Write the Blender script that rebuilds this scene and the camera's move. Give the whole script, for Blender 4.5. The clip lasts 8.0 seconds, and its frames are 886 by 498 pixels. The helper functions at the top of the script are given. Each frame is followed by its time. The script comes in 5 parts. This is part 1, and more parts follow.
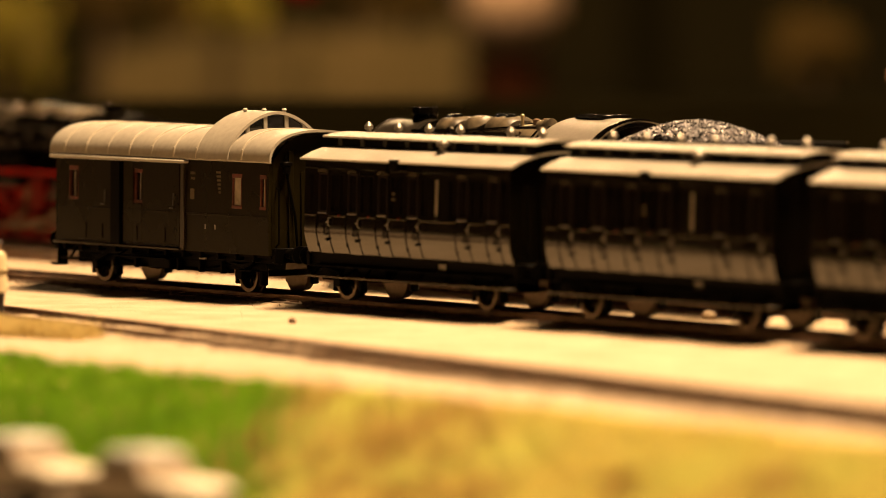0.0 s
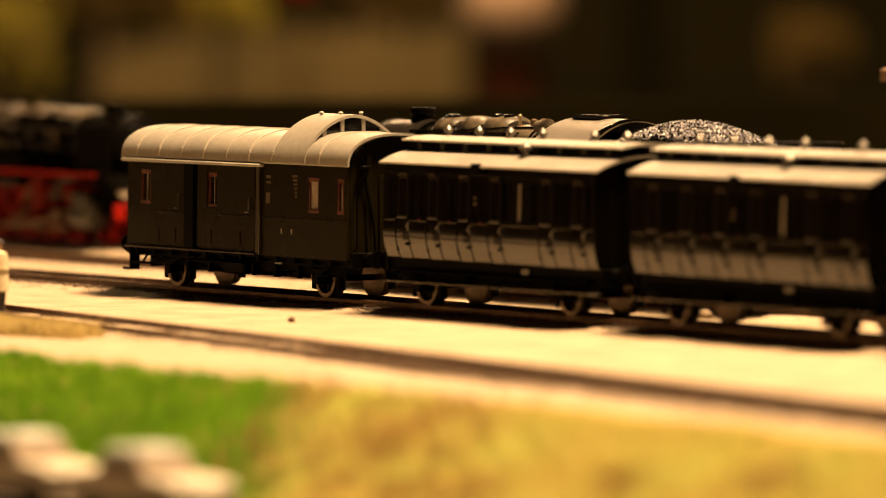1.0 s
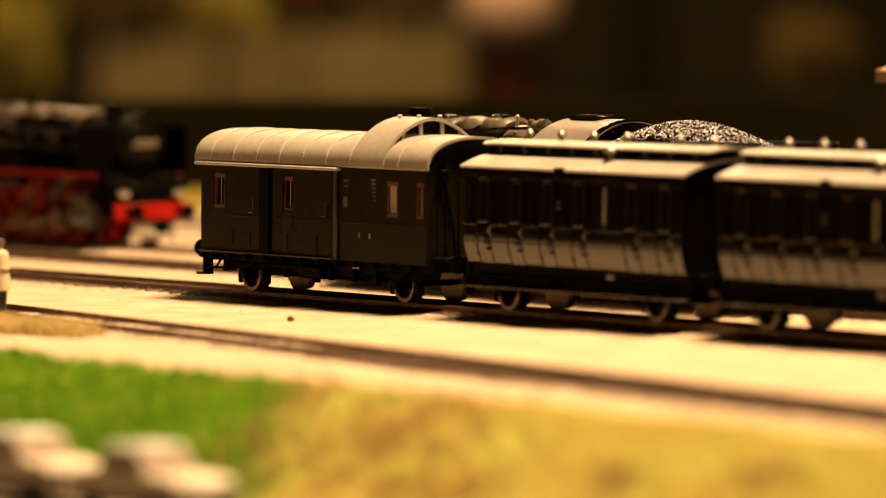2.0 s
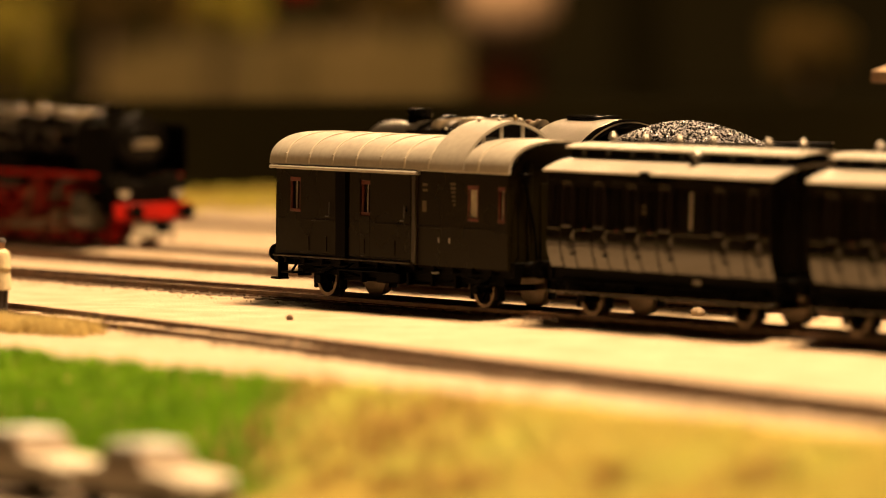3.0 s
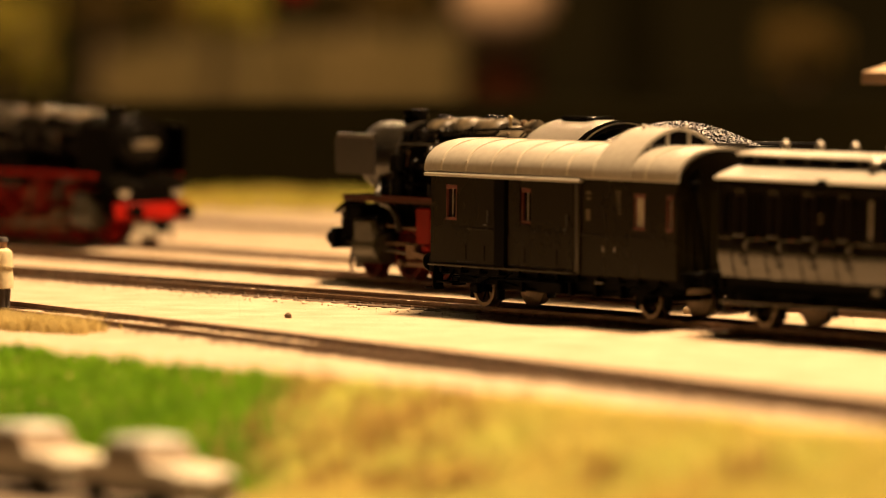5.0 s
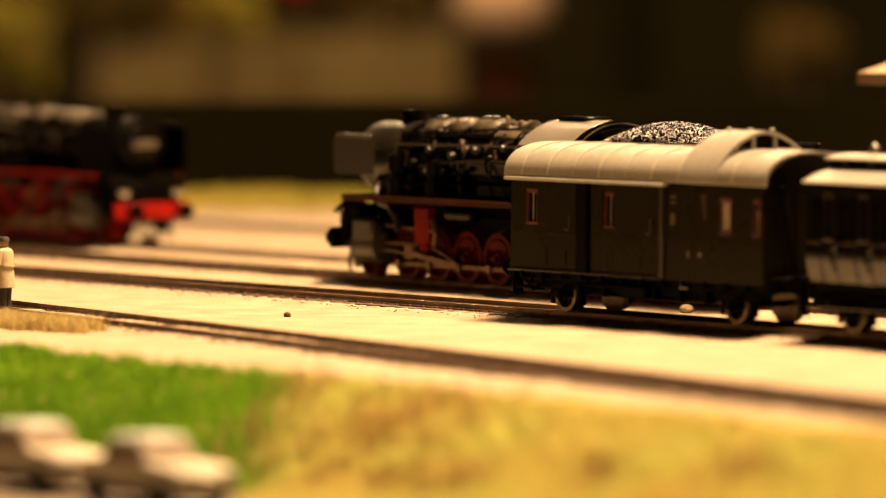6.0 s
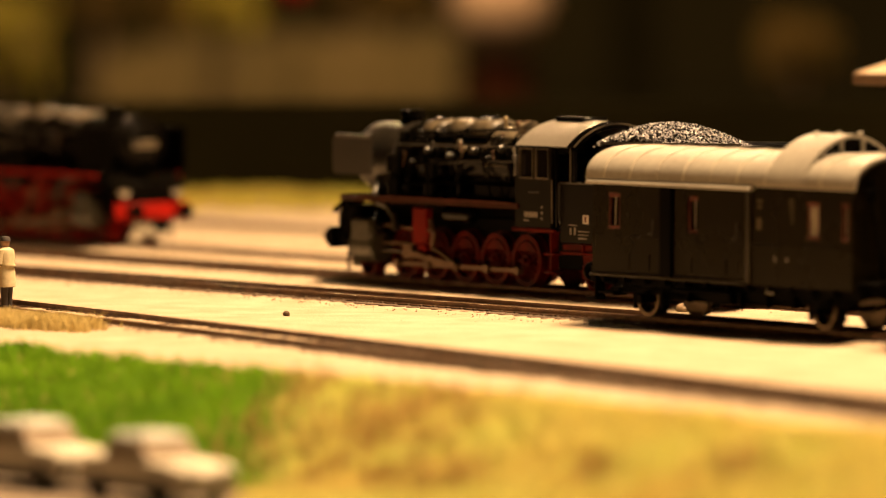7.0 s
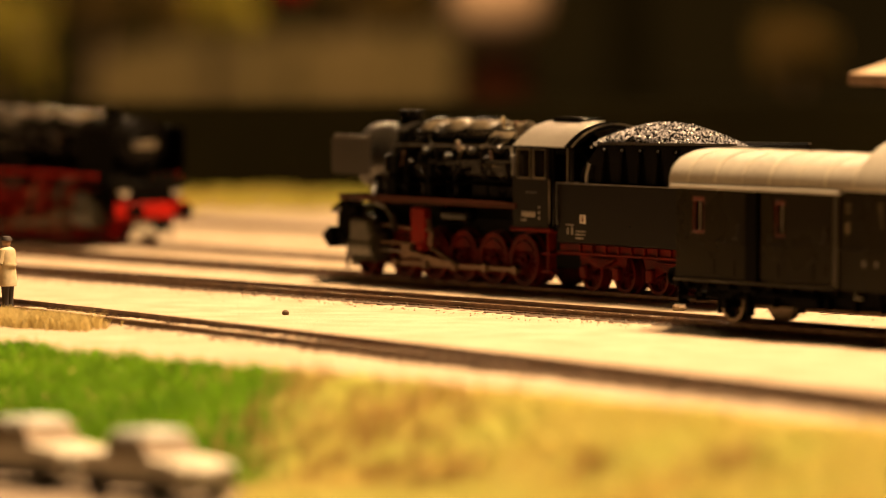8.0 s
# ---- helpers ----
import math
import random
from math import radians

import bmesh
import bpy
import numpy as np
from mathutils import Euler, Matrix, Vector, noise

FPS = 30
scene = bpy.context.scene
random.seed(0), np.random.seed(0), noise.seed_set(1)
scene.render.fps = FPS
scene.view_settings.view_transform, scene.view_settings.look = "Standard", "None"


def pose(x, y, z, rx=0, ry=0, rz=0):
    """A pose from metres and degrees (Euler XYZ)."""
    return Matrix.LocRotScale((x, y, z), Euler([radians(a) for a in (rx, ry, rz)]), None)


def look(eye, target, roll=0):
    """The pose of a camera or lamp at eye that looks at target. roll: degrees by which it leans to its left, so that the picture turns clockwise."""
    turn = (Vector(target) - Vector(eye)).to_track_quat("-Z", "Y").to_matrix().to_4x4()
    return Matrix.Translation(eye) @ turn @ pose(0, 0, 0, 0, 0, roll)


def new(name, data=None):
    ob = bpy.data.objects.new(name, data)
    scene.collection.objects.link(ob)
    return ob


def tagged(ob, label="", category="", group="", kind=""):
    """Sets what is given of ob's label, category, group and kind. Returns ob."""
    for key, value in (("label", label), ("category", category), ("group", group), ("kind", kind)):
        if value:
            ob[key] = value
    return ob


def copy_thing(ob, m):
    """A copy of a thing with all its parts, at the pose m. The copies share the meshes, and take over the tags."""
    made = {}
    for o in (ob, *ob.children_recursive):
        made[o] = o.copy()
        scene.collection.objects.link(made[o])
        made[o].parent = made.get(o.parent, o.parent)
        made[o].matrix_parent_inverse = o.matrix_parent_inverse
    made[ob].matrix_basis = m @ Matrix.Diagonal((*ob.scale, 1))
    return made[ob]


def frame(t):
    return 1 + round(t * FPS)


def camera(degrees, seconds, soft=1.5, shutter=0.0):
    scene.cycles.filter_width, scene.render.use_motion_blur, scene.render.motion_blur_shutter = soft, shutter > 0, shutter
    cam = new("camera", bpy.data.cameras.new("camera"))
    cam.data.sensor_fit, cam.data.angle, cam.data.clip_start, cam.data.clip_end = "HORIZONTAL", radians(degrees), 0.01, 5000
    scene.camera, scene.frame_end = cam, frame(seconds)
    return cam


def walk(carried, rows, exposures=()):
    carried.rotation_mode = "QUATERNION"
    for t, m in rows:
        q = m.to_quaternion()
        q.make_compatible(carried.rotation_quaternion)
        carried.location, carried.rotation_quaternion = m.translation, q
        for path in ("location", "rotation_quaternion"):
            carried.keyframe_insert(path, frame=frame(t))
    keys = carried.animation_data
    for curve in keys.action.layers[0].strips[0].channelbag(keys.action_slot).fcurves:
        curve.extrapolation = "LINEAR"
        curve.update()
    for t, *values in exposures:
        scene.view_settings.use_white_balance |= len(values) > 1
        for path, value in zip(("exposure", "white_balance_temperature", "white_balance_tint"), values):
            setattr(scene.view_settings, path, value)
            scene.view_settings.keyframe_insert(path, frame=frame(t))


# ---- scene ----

# ---- camera: a long lens on the layout, drifting slowly back and up ----
MM = 0.001
EYE0, EYE1 = (1754.14, -1046.49, 96.05), (1845.93, -1105.85, 99.57)
AIM0, AIM1 = (33.708, 2.4531, 0.0093), (33.7903, 2.4551, -0.055)   # yaw from the track, pitch down, roll
TICKS = [0.0, 0.1, 0.5, 1.0, 1.5, 2.0, 2.5, 3.0, 3.5, 4.0, 4.5, 5.0, 5.5, 6.0, 6.5, 7.0, 7.5, 7.9, 8.0]


def camera_pose(t):
    k = t / 8.0
    e = Vector(EYE0).lerp(Vector(EYE1), k)
    yaw, pitch, roll = (radians(a + (b - a) * k) for a, b in zip(AIM0, AIM1))
    way = Vector((-math.cos(yaw) * math.cos(pitch), math.sin(yaw) * math.cos(pitch), -math.sin(pitch)))
    return look(e * MM, (e + way * 1000) * MM, math.degrees(roll))


cam = camera(7.449, 8.0, 0.8)
cam.data.dof.use_dof = True
cam.data.dof.focus_distance = 1.954
cam.data.dof.aperture_fstop = 12.5
walk(cam, [(t, camera_pose(t)) for t in TICKS])

# ---- light: warm hall lamps over the layout ----
world = bpy.data.worlds.new("hall_air")
world.use_nodes = True
world.node_tree.nodes["Background"].inputs[0].default_value = (1.0, 0.72, 0.42, 1)
world.node_tree.nodes["Background"].inputs[1].default_value = 0.005
scene.world = world
scene.view_settings.exposure = 0.0


def lamp(name, at, target, sx, sy, watts, colour=(1.0, 0.62, 0.305)):
    d = bpy.data.lights.new(name, "AREA")
    d.shape, d.size, d.size_y, d.energy, d.color = "RECTANGLE", sx, sy, watts, colour
    ob = new(name, d)
    ob.matrix_world = look(Vector(at) * MM, Vector(target) * MM)
    return ob


lamp("hall_lamp", (430, 240, 1200), (330, -20, 0), 0.45, 0.25, 80)
lamp("hall_lamp_rear", (-2650, 1850, 1500), (-2800, 1950, 0), 1.0, 0.4, 82)

# ---- materials ----


def mat(name, colour, rough=0.6, metal=0.0, second=None, grain=300.0, bump=0.1, bump_scale=900.0, spec=0.5, coat=0.0,
        spread=0.35, glass=False, per_object=0.0, thin=0.0):
    """A surface with blotches and fine grain at two scales; grain is in waves per metre."""
    m = bpy.data.materials.new(name)
    m.use_nodes = True
    nt = m.node_tree
    b = nt.nodes["Principled BSDF"]
    b.inputs["Roughness"].default_value = rough
    b.inputs["Metallic"].default_value = metal
    b.inputs["Specular IOR Level"].default_value = spec
    b.inputs["Coat Weight"].default_value = coat
    b.inputs["Coat Roughness"].default_value = 0.07
    if glass:
        b.inputs["Transmission Weight"].default_value = 1.0
    co = nt.nodes.new("ShaderNodeTexCoord")
    n1 = nt.nodes.new("ShaderNodeTexNoise")
    n1.inputs["Scale"].default_value, n1.inputs["Detail"].default_value = grain, 5
    n2 = nt.nodes.new("ShaderNodeTexNoise")
    n2.inputs["Scale"].default_value, n2.inputs["Detail"].default_value = bump_scale, 4
    nt.links.new(co.outputs["Object"], n1.inputs["Vector"])
    nt.links.new(co.outputs["Object"], n2.inputs["Vector"])
    second = second or tuple(c * (1 - spread) for c in colour)
    mix = nt.nodes.new("ShaderNodeMix")
    mix.data_type = "RGBA"
    mix.inputs["A"].default_value, mix.inputs["B"].default_value = (*colour, 1), (*second, 1)
    ramp = nt.nodes.new("ShaderNodeMapRange")
    ramp.inputs["From Min"].default_value, ramp.inputs["From Max"].default_value = 0.35, 0.68
    nt.links.new(n1.outputs["Fac"], ramp.inputs["Value"])
    nt.links.new(ramp.outputs["Result"], mix.inputs["Factor"])
    last = mix.outputs["Result"]
    mul = nt.nodes.new("ShaderNodeMix")
    mul.data_type, mul.blend_type = "RGBA", "MULTIPLY"
    mul.inputs["Factor"].default_value = 0.35
    nt.links.new(last, mul.inputs["A"])
    nt.links.new(n2.outputs["Fac"], mul.inputs["B"])
    last = mul.outputs["Result"]
    if per_object:
        info = nt.nodes.new("ShaderNodeObjectInfo")
        geo = nt.nodes.new("ShaderNodeNewGeometry")
        add = nt.nodes.new("ShaderNodeMath")
        add.operation = "ADD"
        nt.links.new(info.outputs["Random"], add.inputs[0])
        nt.links.new(geo.outputs["Random Per Island"], add.inputs[1])
        rng = nt.nodes.new("ShaderNodeMapRange")
        rng.inputs["From Max"].default_value = 2.0
        rng.inputs["To Min"].default_value, rng.inputs["To Max"].default_value = 1 - per_object, 1 + per_object
        nt.links.new(add.outputs[0], rng.inputs["Value"])
        hsv = nt.nodes.new("ShaderNodeHueSaturation")
        nt.links.new(rng.outputs["Result"], hsv.inputs["Value"])
        nt.links.new(last, hsv.inputs["Color"])
        last = hsv.outputs["Color"]
    nt.links.new(last, b.inputs["Base Color"])
    if thin:
        tr, mx = nt.nodes.new("ShaderNodeBsdfTranslucent"), nt.nodes.new("ShaderNodeMixShader")
        mx.inputs["Fac"].default_value = thin
        nt.links.new(last, tr.inputs["Color"])
        nt.links.new(b.outputs["BSDF"], mx.inputs[1])
        nt.links.new(tr.outputs["BSDF"], mx.inputs[2])
        nt.links.new(mx.outputs["Shader"], nt.nodes["Material Output"].inputs["Surface"])
    rr = nt.nodes.new("ShaderNodeMapRange")
    rr.inputs["To Min"].default_value, rr.inputs["To Max"].default_value = rough * 0.75, min(rough * 1.25, 1)
    nt.links.new(n1.outputs["Fac"], rr.inputs["Value"])
    nt.links.new(rr.outputs["Result"], b.inputs["Roughness"])
    if bump:
        bp = nt.nodes.new("ShaderNodeBump")
        bp.inputs["Strength"].default_value, bp.inputs["Distance"].default_value = bump, 0.0006
        nt.links.new(n2.outputs["Fac"], bp.inputs["Height"])
        nt.links.new(bp.outputs["Normal"], b.inputs["Normal"])
    return m


SAND = mat("sand", (0.535, 0.44, 0.325), 0.95, second=(0.43, 0.345, 0.24), grain=60, bump=0.9, bump_scale=1400, spec=0.1)
EARTH = mat("bank_earth", (0.60, 0.47, 0.17), 0.95, second=(0.42, 0.30, 0.10), grain=50, bump=0.8, spec=0.1)
ASPHALT = mat("road_asphalt", (0.30, 0.24, 0.18), 0.9, grain=40, bump=0.5, spec=0.2)
RAIL = mat("rail_steel", (0.20, 0.11, 0.06), 0.45, 0.4, second=(0.09, 0.05, 0.03), grain=200)
DUSTY_SLEEPER = mat("sleeper_dusty", (0.14, 0.088, 0.05), 0.85, second=(0.08, 0.048, 0.027), grain=250, per_object=0.3)
SLEEPER = mat("sleeper_plastic", (0.07, 0.042, 0.024), 0.75, second=(0.17, 0.115, 0.07), grain=250, per_object=0.3)
ROOF_GREY = mat("roof_grey", (0.38, 0.36, 0.31), 0.45, second=(0.31, 0.29, 0.25), grain=45, bump=0.05, bump_scale=500)
GREEN_BODY = mat("coach_green", (0.004, 0.0032, 0.0014), 0.15, second=(0.003, 0.0026, 0.0011), grain=60, bump=0.01, spec=0.62)
VAN_GREEN = mat("van_green", (0.0135, 0.0105, 0.003), 0.28, second=(0.0095, 0.0073, 0.002), grain=60, bump=0.04, spec=0.09)
VAN_EDGE = mat("van_lighter_edge", (0.035, 0.029, 0.016), 0.3, second=(0.02, 0.016, 0.009), grain=120, spec=0.4)
# door fittings coloured pale: their glints are put into the paint
FITTING_GLINT = mat("fitting_glint", (0.42, 0.39, 0.34), 0.35, 0.3, grain=300, bump=0)
BLACK = mat("frame_black", (0.0018, 0.0015, 0.0011), 0.42, second=(0.0035, 0.0028, 0.002), spec=0.02, grain=120, bump=0.08)
LOCO_BLACK = mat("loco_black", (0.0022, 0.0019, 0.0012), 0.22, second=(0.004, 0.0033, 0.0025), grain=90, bump=0.05, spec=0.09)
TENDER_BLACK = mat("tender_black", (0.006, 0.0048, 0.002), 0.3, second=(0.005, 0.004, 0.0018), grain=70, bump=0.04, spec=0.1)
# pale tone that puts the lamp's highlights on loco tops into the colour
LOCO_PALE_LIT = mat("loco_pale_lit", (0.16, 0.13, 0.085), 0.4, second=(0.018, 0.014, 0.009), grain=160, bump=0.1)
CYL_GREY = mat("cylinder_grey", (0.065, 0.06, 0.042), 0.4, second=(0.022, 0.02, 0.014), grain=140)
# lighter than the roof: the seams' lit edges are put into the colour
ROOF_SEAM = mat("roof_seam_lit", (0.62, 0.57, 0.48), 0.4, grain=100, bump=0.03)
CAB_ROOF = mat("cab_roof_grey", (0.19, 0.175, 0.15), 0.45, second=(0.15, 0.135, 0.115), grain=45)
LOCO_GREY = mat("loco_worn_black", (0.026, 0.022, 0.016), 0.32, second=(0.014, 0.012, 0.009), grain=80)
RED = mat("wheel_red", (0.12, 0.0075, 0.003), 0.4, second=(0.04, 0.0036, 0.002), spec=0.06, grain=150, bump=0.08)
DARK_RED = mat("board_edge_red", (0.06, 0.014, 0.006), 0.5, second=(0.035, 0.010, 0.005), spec=0.1, grain=120)
BRIGHT_RED = mat("beam_red", (0.34, 0.010, 0.005), 0.45, grain=100, spec=0.1)
GEAR_RED = mat("gear_red", (0.21, 0.010, 0.005), 0.45, second=(0.12, 0.007, 0.004), grain=120, spec=0.06)
STEEL = mat("bright_steel", (0.30, 0.28, 0.25), 0.4, 0.85, grain=200)
ROD = mat("rod_brown", (0.22, 0.14, 0.09), 0.4, 0.6, grain=200)
BRASS = mat("brass", (0.62, 0.50, 0.30), 0.3, 0.85, grain=300)
TYRE = mat("wheel_tyre", (0.20, 0.15, 0.10), 0.35, 0.8, grain=200)
GLASS = mat("window_glass", (0.010, 0.009, 0.008), 0.06, bump=0, spec=0.5)
# pale colour; on van and coach windows it stands for reflected light
LIGHT_PANE = mat("pale_pane", (0.42, 0.38, 0.30), 0.25, bump=0)
WIN_RED = mat("window_frame_red", (0.12, 0.018, 0.006), 0.5, grain=300)
LETTER = mat("lettering_dim", (0.34, 0.32, 0.28), 0.6, bump=0)
WHITE = mat("marking_white", (0.75, 0.72, 0.65), 0.6, bump=0)
YELLOW = mat("marking_yellow", (0.08, 0.056, 0.02), 0.6, bump=0)
COAL = mat("coal", (0.004, 0.004, 0.004), 0.22, second=(0.012, 0.011, 0.010), grain=900, spec=0.5, bump=0.1)
# pale coal colour that stands in for sparkle on the facets
COAL_GLINT = mat("coal_glint_paint", (0.44, 0.45, 0.52), 0.3, second=(0.20, 0.17, 0.17), grain=900, spec=0.8, bump=0.1, per_object=0.5)
GRASS_GREEN = mat("grass_green", (0.22, 0.44, 0.022), 0.7, second=(0.12, 0.30, 0.015), grain=25, bump=0, per_object=0.08, spec=0.1, thin=0.5)
GRASS_DRY = mat("grass_dry", (0.80, 0.86, 0.25), 0.7, second=(0.82, 0.68, 0.22), grain=22, bump=0, per_object=0.25, spec=0.2, thin=0.5)
REED = mat("reed_brown", (0.66, 0.48, 0.19), 0.7, second=(0.44, 0.29, 0.105), grain=40, bump=0, per_object=0.25, spec=0.2, thin=0.5)
GRASS_FAR = mat("grass_far", (0.50, 0.52, 0.10), 0.7, second=(0.60, 0.48, 0.12), grain=12, bump=0, per_object=0.25, spec=0.2, thin=0.5)
GRASS_STRAW = mat("grass_straw", (0.78, 0.66, 0.30), 0.7, second=(0.62, 0.49, 0.19), grain=60, bump=0, per_object=0.25, spec=0.2, thin=0.5)
# lighter colour that paints highlights on hoods, belt rails and footboards
EDGE_HIGHLIGHT = mat("edge_highlight_paint", (0.10, 0.085, 0.06), 0.2, 0.4, grain=200, spec=0.8)
COACH_FRAME = mat("coach_frame_brown", (0.009, 0.004, 0.002), 0.4, grain=300, spec=0.12)
COAT = mat("figure_coat", (0.66, 0.58, 0.38), 0.7, second=(0.58, 0.5, 0.32), grain=150)
DARK_CLOTH = mat("figure_dark", (0.06, 0.05, 0.05), 0.7, grain=150)
SKIN = mat("figure_skin", (0.5, 0.3, 0.2), 0.6, grain=100)
CREAM = mat("car_cream", (0.80, 0.76, 0.62), 0.55, grain=60, coat=0.05, spec=0.3, bump=0)
ROUND_SHAPE_PAINT = mat("round_shape_paint", (0.46, 0.33, 0.21), 0.6, second=(0.36, 0.24, 0.15), grain=20, spec=0.2)
CAR_GLASS = mat("car_glass", (0.28, 0.20, 0.12), 0.55, spec=0.2, bump=0, grain=50)
CRUMB = mat("ballast_crumb", (0.28, 0.2, 0.13), 0.9, second=(0.14, 0.09, 0.055), grain=300, per_object=0.4)
CAR_ROOF = mat("car_roof_grey", (0.58, 0.63, 0.58), 0.5, bump=0, grain=50)
RUBBER = mat("rubber", (0.015, 0.015, 0.014), 0.8, grain=200)
STONE = mat("pebble_stone", (0.14, 0.09, 0.05), 0.9, grain=500, bump=0.5)
FASCIA = mat("canopy_fascia", (0.20, 0.125, 0.07), 0.7, second=(0.14, 0.085, 0.05), grain=80, bump=0.2)
ROOF_TILE = mat("canopy_roof", (0.48, 0.36, 0.24), 0.7, second=(0.38, 0.27, 0.17), grain=80, bump=0.2)
WOOD = mat("plank_wood", (0.34, 0.23, 0.14), 0.8, second=(0.22, 0.14, 0.08), grain=120, bump=0.3)
HALL_WALL = mat("hall_wall", (0.018, 0.0145, 0.003), 0.95, second=(0.011, 0.009, 0.0018), spec=0.1, grain=1.2, bump=0.1, bump_scale=30)
HALL_DARK = mat("hall_dark", (0.03, 0.022, 0.014), 0.9, grain=2, bump=0.1, bump_scale=30)
BLACK_CLOTH = mat("black_cloth", (0.008, 0.0066, 0.0013), 0.98, spec=0.03, grain=8, bump=0.2, bump_scale=300)
BROWN_BOARD = mat("brown_board", (0.135, 0.094, 0.021), 0.8, second=(0.085, 0.062, 0.012), grain=9, bump=0.1)
BUSH_BROWN = mat("bush_brown", (0.11, 0.068, 0.012), 0.8, second=(0.06, 0.04, 0.008), grain=30, per_object=0.4, spec=0.1)
BUSH = mat("bush_olive", (0.36, 0.30, 0.036), 0.8, second=(0.2, 0.16, 0.02), grain=30, per_object=0.4, spec=0.1)

# ---- mesh tools, all in millimetres ----


class Mesh:
    def __init__(self):
        self.v, self.f, self.s = [], [], []

    def add(self, verts, faces, smooth=False):
        k = len(self.v)
        self.v += [tuple(p) for p in verts]
        self.f += [tuple(i + k for i in f) for f in faces]
        self.s += [smooth] * len(faces)
        return self

    def box(self, x0, x1, y0, y1, z0, z1, bevel=0.0):
        c = min(bevel, (x1 - x0) / 2.01, (y1 - y0) / 2.01, (z1 - z0) / 2.01)
        if c <= 0:
            v = [(x, y, z) for x in (x0, x1) for y in (y0, y1) for z in (z0, z1)]
            return self.add(v, [(0, 1, 3, 2), (4, 6, 7, 5), (0, 4, 5, 1), (2, 3, 7, 6), (0, 2, 6, 4), (1, 5, 7, 3)])
        bm = bmesh.new()
        bmesh.ops.create_cube(bm, size=1)
        for p in bm.verts:
            p.co = ((x0 + x1) / 2 + p.co.x * (x1 - x0), (y0 + y1) / 2 + p.co.y * (y1 - y0), (z0 + z1) / 2 + p.co.z * (z1 - z0))
        bmesh.ops.bevel(bm, geom=bm.edges[:], offset=c, segments=1, affect="EDGES")
        bm.verts.index_update()
        self.add([p.co[:] for p in bm.verts], [[p.index for p in f.verts] for f in bm.faces])
        bm.free()
        return self

    def prism(self, outline, a, b, axis="x", smooth=False):
        """outline: (u, v) loop; extruded from a to b along the axis (u, v are the two other axes in order)."""
        n = len(outline)

        def at(u, v, w):
            return {"x": (w, u, v), "y": (u, w, v), "z": (u, v, w)}[axis]
        k = len(self.v)
        self.v += [at(u, v, a) for u, v in outline] + [at(u, v, b) for u, v in outline]
        for i in range(n):
            j = (i + 1) % n
            self.f.append((k + i, k + j, k + n + j, k + n + i)), self.s.append(smooth)
        self.f.append(tuple(range(k, k + n))), self.s.append(False)
        self.f.append(tuple(range(k + 2 * n - 1, k + n - 1, -1))), self.s.append(False)
        return self

    def lathe(self, rings, centre=(0, 0, 0), axis="x", seg=20, smooth=True):
        """rings: (along, radius) from end to end; closed with caps."""
        k, n = len(self.v), len(rings)
        for w, r in rings:
            for i in range(seg):
                a = 2 * math.pi * i / seg
                u, v = r * math.cos(a), r * math.sin(a)
                p = {"x": (w, u, v), "y": (u, w, v), "z": (u, v, w)}[axis]
                self.v.append(tuple(c + q for c, q in zip(centre, p)))
        for j in range(n - 1):
            for i in range(seg):
                i2 = (i + 1) % seg
                self.f.append((k + j * seg + i, k + j * seg + i2, k + (j + 1) * seg + i2, k + (j + 1) * seg + i)), self.s.append(smooth)
        self.f.append(tuple(range(k, k + seg))), self.s.append(False)
        self.f.append(tuple(range(k + (n - 1) * seg, k + n * seg))), self.s.append(False)
        return self

    def rod(self, a, b, r, seg=6):
        a, b = Vector(a), Vector(b)
        q = (b - a).to_track_quat("Z", "Y")
        v = []
        for e in (a, b):
            for i in range(seg):
                t = 2 * math.pi * i / seg
                v.append(e + q @ Vector((r * math.cos(t), r * math.sin(t), 0)))
        f = [(i, (i + 1) % seg, seg + (i + 1) % seg, seg + i) for i in range(seg)]
        return self.add(v, f + [tuple(range(seg)), tuple(range(seg, 2 * seg))], seg > 5)

    def path(self, pts, r, seg=6):
        for a, b in zip(pts, pts[1:]):
            self.rod(a, b, r, seg)
        return self

    def sheet(self, grid, smooth=True):
        """grid: rows of points."""
        n = len(grid[0])
        return self.add([p for row in grid for p in row],
                        [(i * n + j, i * n + j + 1, (i + 1) * n + j + 1, (i + 1) * n + j)
                         for i in range(len(grid) - 1) for j in range(n - 1)], smooth)

    def arch(self, outer, inner, a, b):
        """A curved shell between two (y, z) lines of equal length, from x=a to x=b."""
        n = len(outer)
        loop = list(outer) + list(inner)[::-1]
        k = len(self.v)
        self.v += [(a, y, z) for y, z in loop] + [(b, y, z) for y, z in loop]
        m = len(loop)
        for i in range(m):
            j = (i + 1) % m
            self.f.append((k + i, k + j, k + m + j, k + m + i)), self.s.append(i not in (n - 1, m - 1))
        for base in (k, k + m):
            for i in range(n - 1):
                self.f.append((base + i, base + i + 1, base + m - 2 - i, base + m - 1 - i)), self.s.append(False)
        return self

    def ball(self, c, r, sq=(1, 1, 1), seg=10):
        rings = [(-math.cos(math.pi * i / 6), math.sin(math.pi * i / 6)) for i in range(7)]
        k = len(self.v)
        self.lathe([(w * r, max(q * r, 0.001)) for w, q in rings], (0, 0, 0), "z", seg)
        for i in range(k, len(self.v)):
            p = self.v[i]
            self.v[i] = tuple(c[j] + p[j] * sq[j] for j in range(3))
        return self


